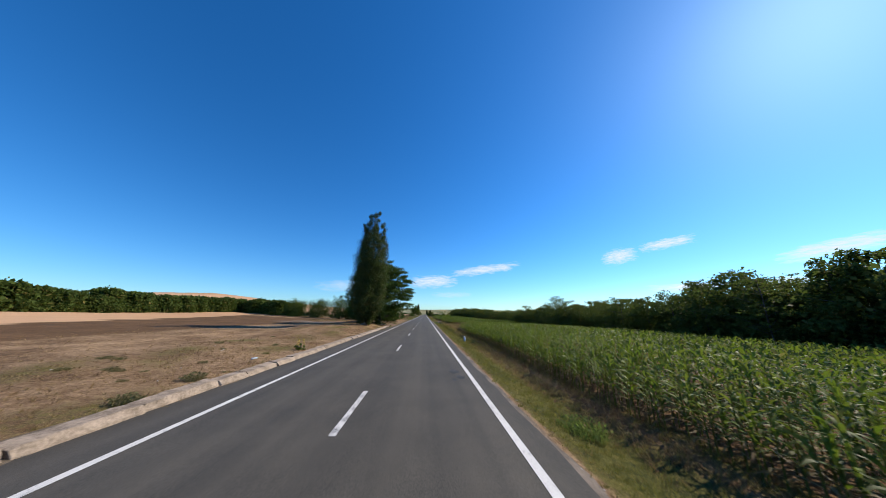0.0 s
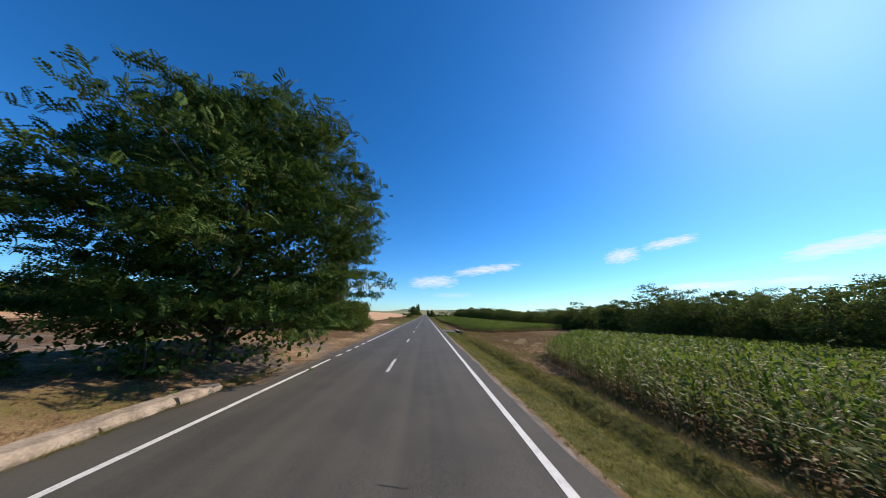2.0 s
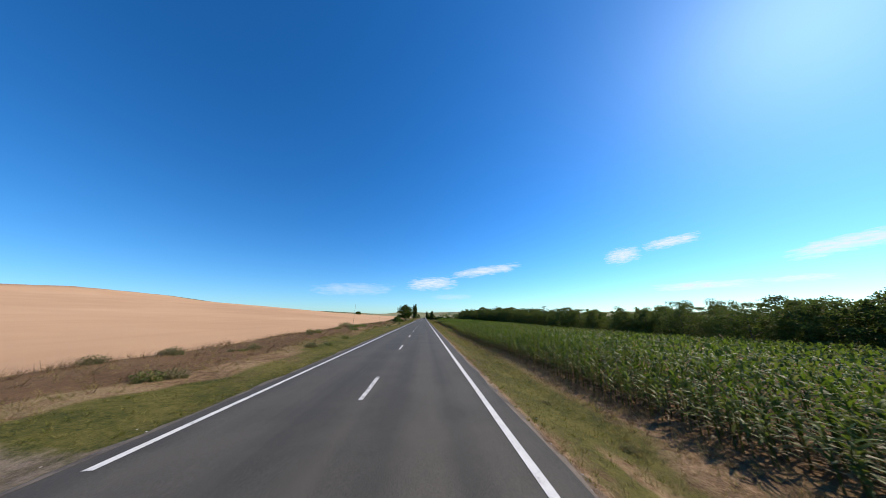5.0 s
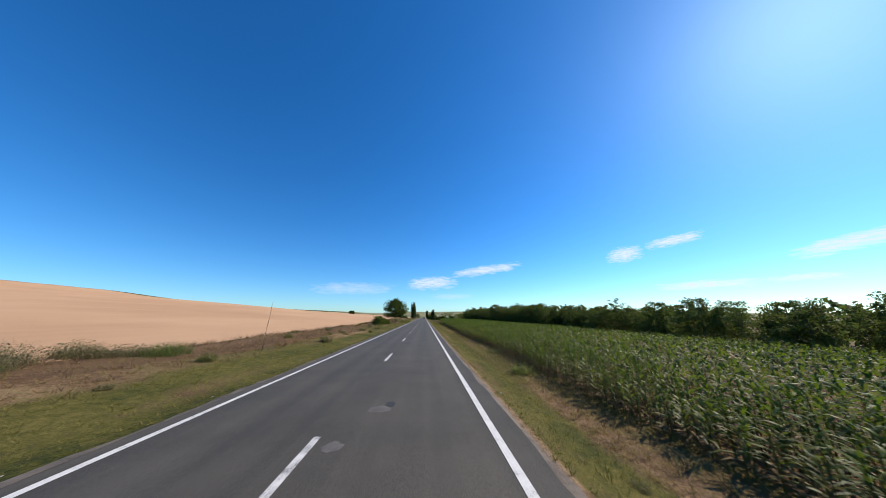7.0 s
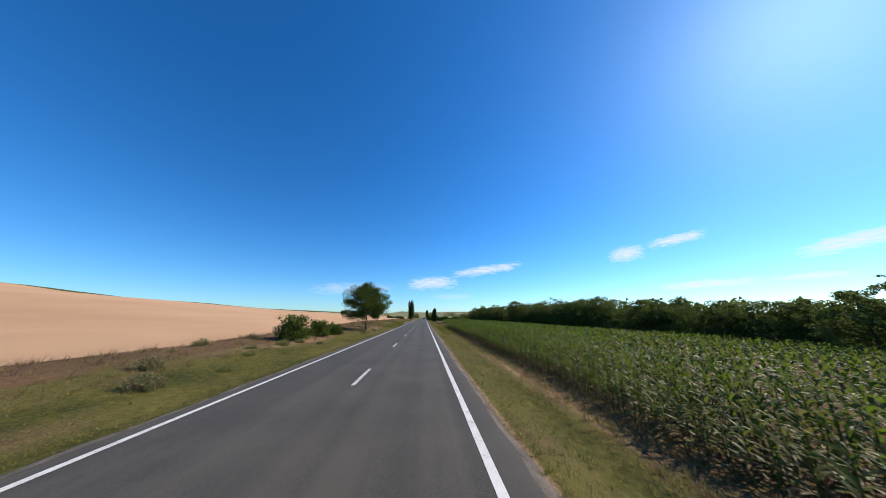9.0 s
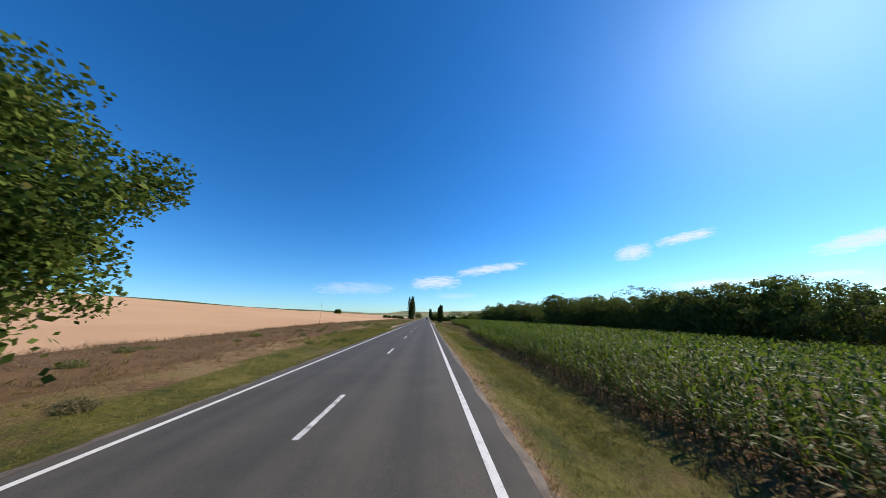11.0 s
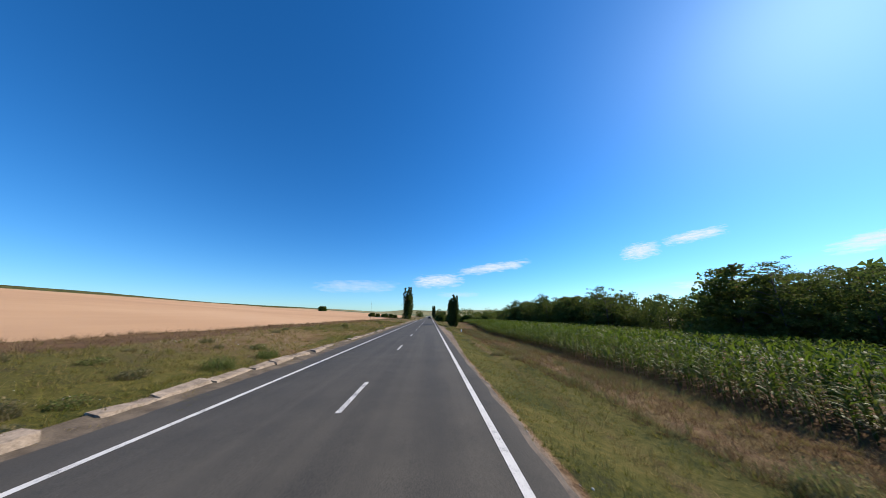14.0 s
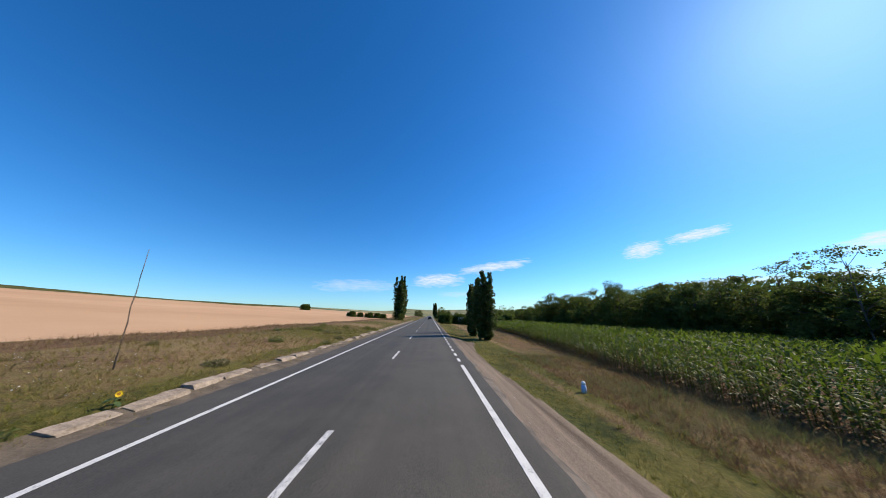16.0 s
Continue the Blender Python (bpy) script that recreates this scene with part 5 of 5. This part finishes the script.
for zz in (1.98, 2.40):
    rough_box(bm, (0.34, 0.05, 0.035), (0, 0.02, zz), 0.006, 0, 2)
part("rim_and_clamps", bm, METAL, sign, "rolled rim and two mounting clamps")
# a plastic bottle thrown into the dry grass
PLASTIC = mottled("pale_blue_plastic", (0.34, 0.42, 0.50), (0.55, 0.64, 0.72), 6, 40, 0.25, spec=0.5)
CAP_GREEN = mottled("green_plastic_cap", (0.10, 0.26, 0.06), (0.16, 0.36, 0.10), 6, 40, 0.4)
bottle = thing("plastic_bottle", pose(-6.78, 16.3, float(land(-6.78, 16.3)) + 0.05, 0, 90, 62), "discarded pale-blue plastic bottle lying in dry grass", "bottle")
bm = bmesh.new()
tube(bm, [(0, 0, -0.15), (0, 0, -0.14), (0, 0, -0.02), (0, 0, 0.0), (0, 0, 0.02), (0, 0, 0.09), (0, 0, 0.14), (0, 0, 0.15)], [0.030, 0.045, 0.045, 0.039, 0.045, 0.043, 0.016, 0.014], 14)
part("body", bm, PLASTIC, bottle)
bm = bmesh.new()
tube(bm, [(0, 0, 0.148), (0, 0, 0.172)], [0.018, 0.018], 12)
part("cap", bm, CAP_GREEN, bottle, "green screw cap")


thin_pole(-8.9, 338.6, 4.4, 0.028, 0, 0, 1)
thin_pole(-8.3, 145.8, 4.15, 0.028, -9, 0, 2)
thin_pole(-8.2, 166.7, 3.2, 0.028, -3, 2, 3)
thin_pole(-11.0, 263.95, 3.75, 0.024, 0, 0, 5)
thin_pole(6.6, 266.6, 1.9, 0.025, 0, 0, 4)
thin_pole(10.0, 319.3, 1.3, 0.022, 0, 3, 6)

def marker(x, y, k, label):
    t = thing("marker_post", at(x, y, 0, 0.02), label, "road post", "blue road markers")
    bm = bmesh.new()
    tube(bm, [(0, 0, 0), (0, 0, 0.33 * k)], [0.10 * k, 0.09 * k], 12)
    part("shaft", bm, BLUE, t)
    bm = bmesh.new()
    tube(bm, [(0, 0, 0.33 * k), (0, 0, 0.39 * k), (0, 0, 0.43 * k), (0, 0, 0.45 * k)], [0.09 * k, 0.085 * k, 0.055 * k, 0.01], 12)
    part("cap", bm, WHITE, t, "white cap")


marker(8.2, 339.5, 1.0, "short pale-blue marker with a white top in the grass")
marker(6.2, 31.5, 1.25, "faded blue marker with a white top in the ditch")

board = thing("roadside_board", at(13.2, 424, 0, 0.05), "small dark roadside board with a pale top on two posts", "sign")
for sx in (-0.9, 0.9):
    bm = bmesh.new()
    rough_box(bm, (0.10, 0.10, 2.6), (sx, 0, 0), 0.01, 0, 1)
    part("post", bm, WOOD, board)
bm = bmesh.new()
rough_box(bm, (2.2, 0.06, 1.3), (0, 0.08, 0.4), 0.02, 0, 1)
part("panel", bm, WOOD, board)
bm = bmesh.new()
rough_box(bm, (2.2, 0.06, 0.7), (0, 0.08, 1.75), 0.02, 0, 1)
part("header_panel", bm, WHITE, board, "pale upper panel")

# sunflower beside the kerb
YELLOW = mottled("petal_yellow", (0.75, 0.42, 0.01), (0.85, 0.60, 0.02), 8, 60, 0.6)
BROWN = mottled("seed_brown", (0.22, 0.09, 0.01), (0.5, 0.22, 0.02), 20, 90, 0.8)
GREEN = mottled("stem_green", (0.05, 0.09, 0.02), (0.10, 0.16, 0.04), 5, 40, 0.7)
SUNLEAF = mottled("sunflower_leaf", (0.03, 0.055, 0.014), (0.08, 0.12, 0.03), 8, 50, 0.7)


def sunflower(x, y, height, size, leaves, turn, label):
    t = thing("sunflower", at(x, y, turn, 0.02), label, "flower")
    bm = bmesh.new()
    tube(bm, [(0, 0, 0), (0.02, 0, height * 0.5), (0.04, -0.02, height)], [0.016, 0.013, 0.010], 6)
    part("stem", bm, GREEN, t)
    c = Vector((0.04, -0.03, height))
    bm = bmesh.new()
    tube(bm, [c + Vector((0, 0.03, 0)), c - Vector((0, 0.012, 0))], [0.05 * size, 0.045 * size], 12)
    part("disc", bm, BROWN, t, "brown seed disc")
    for k in range(14):
        a = 2 * math.pi * k / 14
        e, s = Vector((math.cos(a), 0, math.sin(a))), Vector((-math.sin(a), 0, math.cos(a)))
        bm = bmesh.new()
        q = [bm.verts.new(c + (e * r + s * o) * size + Vector((0, d, 0))) for r, o, d in ((0.045, 0, 0), (0.085, 0.022, 0), (0.135, 0, -0.02), (0.085, -0.022, 0))]
        top = [bm.verts.new(v.co + Vector((0, -0.004, 0))) for v in q]
        bm.faces.new(q)
        bm.faces.new(list(reversed(top)))
        for i in range(4):
            bm.faces.new((q[i], top[i], top[(i + 1) % 4], q[(i + 1) % 4]))
        part("petal", bm, YELLOW, t)
    for k in range(leaves):
        z, a = height * (0.15 + 0.65 * k / leaves), 2.4 * k
        e, s = Vector((math.cos(a), math.sin(a), 0)), Vector((-math.sin(a), math.cos(a), 0))
        bm = bmesh.new()
        ring = [(0, 0, 0.02), (0.08, 0.06, 0.03), (0.17, 0.055, 0.0), (0.25, 0, -0.07), (0.17, -0.055, 0.0), (0.08, -0.06, 0.03)]
        lo = [bm.verts.new(e * r + s * o + Vector((0.015, 0, z + d))) for r, o, d in ring]
        up = [bm.verts.new(v.co + Vector((0, 0, 0.004))) for v in lo]
        bm.faces.new(up)
        bm.faces.new(list(reversed(lo)))
        for i in range(6):
            bm.faces.new((lo[i], lo[(i + 1) % 6], up[(i + 1) % 6], up[i]))
        part("leaf", bm, SUNLEAF, t)


sunflower(-5.85, 336.0, 0.36, 0.62, 5, 65, "single small yellow sunflower behind the kerb")
sunflower(-5.25, 326.4, 0.78, 0.62, 14, 40, "leafy yellow sunflower growing in a kerb gap")

# white flowers behind the kerb
BLOOM = mottled("white_bloom", (0.6, 0.6, 0.55), (0.85, 0.85, 0.8), 8, 60, 0.7)
p = weed_points(3200, -13, -6.0, 274, 360)
p = p[(np.sin(p[:, 1] / 2.3) + rng.normal(0, 0.5, len(p))) > 0.2]
n = len(p)
pos = plants_at(p) + np.array([0, 0, 0.22])
tagged(new("white_flowers", scatter("white_flowers", LEAF, pos, turns_any(rng, n, 1.5), rng.uniform(0.022, 0.042, n)[:, None], BLOOM, np.zeros((n, 2)))), "scattered small white flowers in the green verge", "flowers", kind="stuff")

# ---- stones and litter ----
STONE = mottled("pale_stone", (0.35, 0.31, 0.27), (0.62, 0.57, 0.51), 4, 25, 0.9, 0.01)
p = np.concatenate([weed_points(60, -13, -5.5, 2, 100), weed_points(70, 7, 35, 66, 100, lambda x, y: ~in_corn(x, y)), weed_points(900, 4.1, 4.75, 0, 345), weed_points(300, -4.7, -4.1, 0, 345)])
n = len(p)
ICO = bmesh.new()
bmesh.ops.create_icosphere(ICO, subdivisions=1, radius=0.5)
iv, jf = np.array([v.co[:] for v in ICO.verts]) * (1, 0.8, 0.55), [tuple(v.index for v in f.verts) for f in ICO.faces]
ICO.free()
size = np.where(np.arange(n) < 130, rng.uniform(0.04, 0.13, n), rng.uniform(0.02, 0.06, n))
tagged(new("loose_stones", scatter("loose_stones", (iv, jf, np.zeros(len(iv))), plants_at(p, 0.0), turns_any(rng, n, 2.0), size[:, None], STONE, np.zeros((n, 2)))), "loose pale stones on the verges", "stones", kind="stuff")

# ---- patches and stains on the road ----
def patch(x, y, w, l, mat, seed, name="asphalt_patch"):
    rn = random.Random(seed)
    k = 14
    pts = [(x + 0.5 * w * math.cos(a) * rn.uniform(0.7, 1.1) * (1.2 if abs(math.cos(a)) > 0.5 else 1), y + 0.5 * l * math.sin(a) * rn.uniform(0.7, 1.1)) for a in (2 * math.pi * i / k for i in range(k))]
    bm = bmesh.new()
    bm.faces.new([bm.verts.new((a, b, float(crown(a)) + 0.0045)) for a, b in pts])
    part(name, bm, mat, road)


for i, (x, y, w, l, mt) in enumerate(((-0.48, 95.4, 0.50, 2.1, PATCH_LIGHT), (-0.30, 96.7, 0.35, 0.3, PATCH_DARK), (0.95, 156.2, 0.55, 0.55, PATCH_LIGHT), (1.2, 156.6, 0.25, 0.5, PATCH_DARK), (0.43, 154.2, 0.35, 0.45, PATCH_LIGHT), (2.35, 143.3, 0.5, 0.3, PATCH_DARK), (2.55, 143.5, 0.3, 0.2, PATCH_DARK), (3.05, 13.6, 0.4, 0.9, PATCH_DARK), (3.2, 12.6, 0.3, 0.7, PATCH_DARK), (2.9, 12.2, 0.2, 0.4, PATCH_DARK), (0.68, 69.9, 0.4, 0.5, PATCH_LIGHT), (0.1, 259.5, 0.35, 0.4, PATCH_DARK), (0.9, 279.6, 0.6, 0.6, PATCH_LIGHT), (0.5, 279.0, 0.4, 0.4, PATCH_LIGHT), (2.6, 279.4, 0.35, 0.5, PATCH_LIGHT), (0.7, 181.5, 0.4, 0.25, PATCH_LIGHT), (0.9, 182.2, 0.25, 0.3, PATCH_DARK))):
    patch(x, y, w, l, mt, 500 + i)

def crack(points, width, seed):
    """A thin tar-dark crack with a wandering line."""
    rn = random.Random(seed)
    pts = []
    for (x0, y0), (x1, y1) in zip(points, points[1:]):
        n = max(2, int(math.hypot(x1 - x0, y1 - y0) / 0.12))
        pts += [(x0 + (x1 - x0) * i / n + rn.uniform(-0.025, 0.025), y0 + (y1 - y0) * i / n + rn.uniform(-0.025, 0.025)) for i in range(n)]
    bm = bmesh.new()
    old = None
    for i, (x, y) in enumerate(pts):
        ax, ay = pts[max(0, i - 1)]
        bx, by = pts[min(len(pts) - 1, i + 1)]
        d = max(1e-6, math.hypot(bx - ax, by - ay))
        w = 0.5 * width * rn.uniform(0.3, 1.2)
        ex, ey = -(by - ay) / d * w, (bx - ax) / d * w
        pair = [bm.verts.new((x + s * ex, y + s * ey, float(crown(x)) + 0.005)) for s in (-1, 1)]
        if old:
            bm.faces.new((old[0], pair[0], pair[1], old[1]))
        old = pair
    part("crack", bm, PATCH_DARK, road)


for i, pts in enumerate((((0.9, 323.0), (1.25, 323.12), (1.6, 322.88), (1.9, 322.84), (2.2, 322.96)), ((2.3, 324.0), (2.7, 323.85)), ((3.35, 70.4), (3.2, 69.6), (3.25, 68.8), (3.1, 67.9)), ((0.7, 77.9), (1.1, 77.7), (1.5, 77.95)), ((-0.2, 77.2), (0.2, 77.0)), ((0.9, 48.3), (1.3, 48.15), (1.5, 48.3)), ((1.95, 163.0), (1.98, 166.0), (1.95, 169.0)), ((0.2, 284.5), (0.6, 284.2)))):
    crack(pts, 0.022, 700 + i)

# ---- a car far ahead ----
CAR_PAINT = blank("dark_car_paint", 0.25, 0.6)[0]
CAR_PAINT.node_tree.nodes["Principled BSDF"].inputs["Base Color"].default_value = (0.02, 0.022, 0.026, 1)
GLASS = blank("tinted_glass", 0.05, 0.8)[0]
GLASS.node_tree.nodes["Principled BSDF"].inputs["Base Color"].default_value = (0.01, 0.012, 0.014, 1)
RUBBER = mottled("rubber", (0.012, 0.012, 0.012), (0.03, 0.03, 0.03), 6, 40, 0.8)
RED_LAMP = blank("red_lamp", 0.2, 0.6)[0]
RED_LAMP.node_tree.nodes["Principled BSDF"].inputs["Base Color"].default_value = (0.4, 0.01, 0.01, 1)
car = thing("car", pose(1.75, 470, -0.02), "dark hatchback driving away in the lane", "car")
bm = bmesh.new()
outline = [(-2.05, 0.35), (-2.1, 0.75), (-1.95, 0.95), (-1.6, 1.42), (-0.9, 1.5), (0.4, 1.46), (1.15, 1.0), (1.95, 0.85), (2.1, 0.6), (2.05, 0.3)]
sides = []
for sx in (-1, 1):
    sides.append([bm.verts.new((sx * (0.88 if z < 1.0 else 0.88 - 0.45 * (z - 0.95)), yy, z)) for yy, z in outline])
bm.faces.new(sides[0])
bm.faces.new(list(reversed(sides[1])))
for i in range(len(outline)):
    j = (i + 1) % len(outline)
    bm.faces.new((sides[0][i], sides[1][i], sides[1][j], sides[0][j]))
bmesh.ops.recalc_face_normals(bm, faces=bm.faces)
bmesh.ops.bevel(bm, geom=list(bm.edges), offset=0.05, segments=2, affect="EDGES")
part("body", bm, CAR_PAINT, car)
bm = bmesh.new()
rough_box(bm, (1.25, 0.05, 0.40), (0, 0, 0), 0.02, 0, 1)
part("rear_window", bm, GLASS, car).matrix_world = car.matrix_world @ pose(0, -1.80, 1.02, -36, 0, 0)
for sx in (-0.68, 0.68):
    bm = bmesh.new()
    rough_box(bm, (0.26, 0.06, 0.16), (sx, -2.09, 0.74), 0.02, 0, 1)
    part("tail_lamp", bm, RED_LAMP, car)
for sx in (-0.78, 0.78):
    for sy in (-1.3, 1.3):
        bm = bmesh.new()
        tube(bm, [(sx - 0.1, sy, 0.32), (sx + 0.1, sy, 0.32)], [0.32, 0.32], 16)
        part("wheel", bm, RUBBER, car)

# ---- far trees along the road ahead and on the ridge ----
def far_copy(src, x, y, k, rz=0.0):
    c = copy_thing(src, at(x, y, rz, 0.3))
    c.scale = (k, k, k)
    return c


for x, y, k in ((20, 452, 0.7), (16, 470, 0.8), (13, 492, 0.8), (10, 520, 0.9), (9, 545, 0.9), (14, 590, 1.1), (20, 640, 1.2), (-9, 428, 0.45), (-11.5, 433, 0.5), (-10, 640, 1.0), (-16, 690, 1.1)):
    far_copy(protos[int(rng.integers(6))], x, y, k, float(rng.uniform(0, 360)))
for k in range(7):
    far_copy(hp[k % 3], -18 - 2.4 * k + float(rng.uniform(-0.7, 0.7)), 440 + float(rng.uniform(-4, 4)), float(rng.uniform(0.38, 0.52)), 50.0 * k)
for k in range(9):
    far_copy(hp[k % 3], 7.5 + 2.9 * k + float(rng.uniform(-0.7, 0.7)), 424 + float(rng.uniform(-5, 5)), float(rng.uniform(0.6, 0.9)), 50.0 * k)

# ---- clouds low over the horizon ----
def cloud_material(seed):
    m = bpy.data.materials.new("cloud")
    m.use_nodes = True
    nt = m.node_tree
    out = nt.nodes["Material Output"]
    nt.nodes.remove(nt.nodes["Principled BSDF"])
    tc = nt.nodes.new("ShaderNodeTexCoord")
    mp = nt.nodes.new("ShaderNodeMapping")
    mp.inputs["Scale"].default_value, mp.inputs["Location"].default_value = (1.0, 1.0, 5.0), (seed * 3.7, 0, 0)
    nt.links.new(tc.outputs["Object"], mp.inputs["Vector"])
    f = math_node(nt, 'MULTIPLY', noise_tex(nt, mp.outputs[0], 0.9, 8, 0.66), 1.25)
    at_ = nt.nodes.new("ShaderNodeAttribute")
    at_.attribute_name = "tint"
    sp = nt.nodes.new("ShaderNodeSeparateColor")
    nt.links.new(at_.outputs["Color"], sp.inputs[0])
    rg = nt.nodes.new("ShaderNodeMapRange")
    rg.inputs["From Min"].default_value, rg.inputs["From Max"].default_value = 0.80, 1.35
    nt.links.new(math_node(nt, "ADD", f, sp.outputs[0]), rg.inputs["Value"])
    em = nt.nodes.new("ShaderNodeEmission")
    em.inputs["Color"].default_value, em.inputs["Strength"].default_value = (0.86, 0.93, 1.0, 1), 0.85
    tr = nt.nodes.new("ShaderNodeBsdfTransparent")
    mx = nt.nodes.new("ShaderNodeMixShader")
    nt.links.new(math_node(nt, "MULTIPLY", rg.outputs[0], sp.outputs[1]), mx.inputs[0])
    nt.links.new(tr.outputs[0], mx.inputs[1])
    nt.links.new(em.outputs[0], mx.inputs[2])
    nt.links.new(mx.outputs[0], out.inputs["Surface"])
    return m


def cloud(az, el, width, height, slant, strength, seed):
    """A thin wisp 4 km out; az, el and sizes in degrees as seen from the road."""
    d, a = 4700.0, radians(az)
    nx, nz = 28, 10
    U, W = np.meshgrid(np.linspace(-1, 1, nx), np.linspace(-1, 1, nz))
    hw, hh = d * math.tan(radians(width / 2)), d * math.tan(radians(height / 2))
    s = hw / 4.0
    v = np.stack([U * hw, 40 * (U * U + W * W), W * hh + U * slant * hw], 2).reshape(-1, 3) / s
    i = (np.arange(nz - 1)[:, None] * nx + np.arange(nx - 1)[None]).ravel()
    f = np.stack([i, i + 1, i + nx + 1, i + nx], 1)
    fall = (np.clip(1 - U * U, 0, 1) ** 0.7) * np.clip(1 - W * W, 0, 1)
    t = np.stack([0.62 * fall.ravel(), np.full(nx * nz, strength), np.zeros(nx * nz), np.ones(nx * nz)], 1)
    ob = new("cloud", mesh_np("cloud", v, f, cloud_material(seed), t, smooth=True))
    ob.matrix_world = pose(d * math.sin(a), 160 + d * math.cos(a), 2 + d * math.tan(radians(el)) / math.cos(0), 0, 0, -az) @ Matrix.Diagonal((s, s, s, 1))
    ob.visible_shadow = False
    tagged(ob, "thin bright wisp of cloud low in the sky", "cloud", kind="structure")


for i, c in enumerate(((40.2, 11.0, 6.4, 3.6, 0.10, 0.95), (47.4, 12.3, 8.4, 2.2, 0.10, 1.0), (63.5, 8.6, 11.0, 2.6, 0.14, 1.0), (1.6, 7.3, 12.5, 3.6, 0.06, 0.9), (13.6, 10.0, 17.0, 2.6, 0.11, 0.9), (-15.0, 5.8, 18.0, 3.2, 0.03, 0.4), (49.5, 4.7, 14.0, 1.7, 0.0, 1.0), (59.2, 4.8, 7.5, 1.2, 0.0, 0.9), (6.0, 4.3, 10.0, 1.6, 0.0, 0.35))):
    cloud(*c, i + 1)
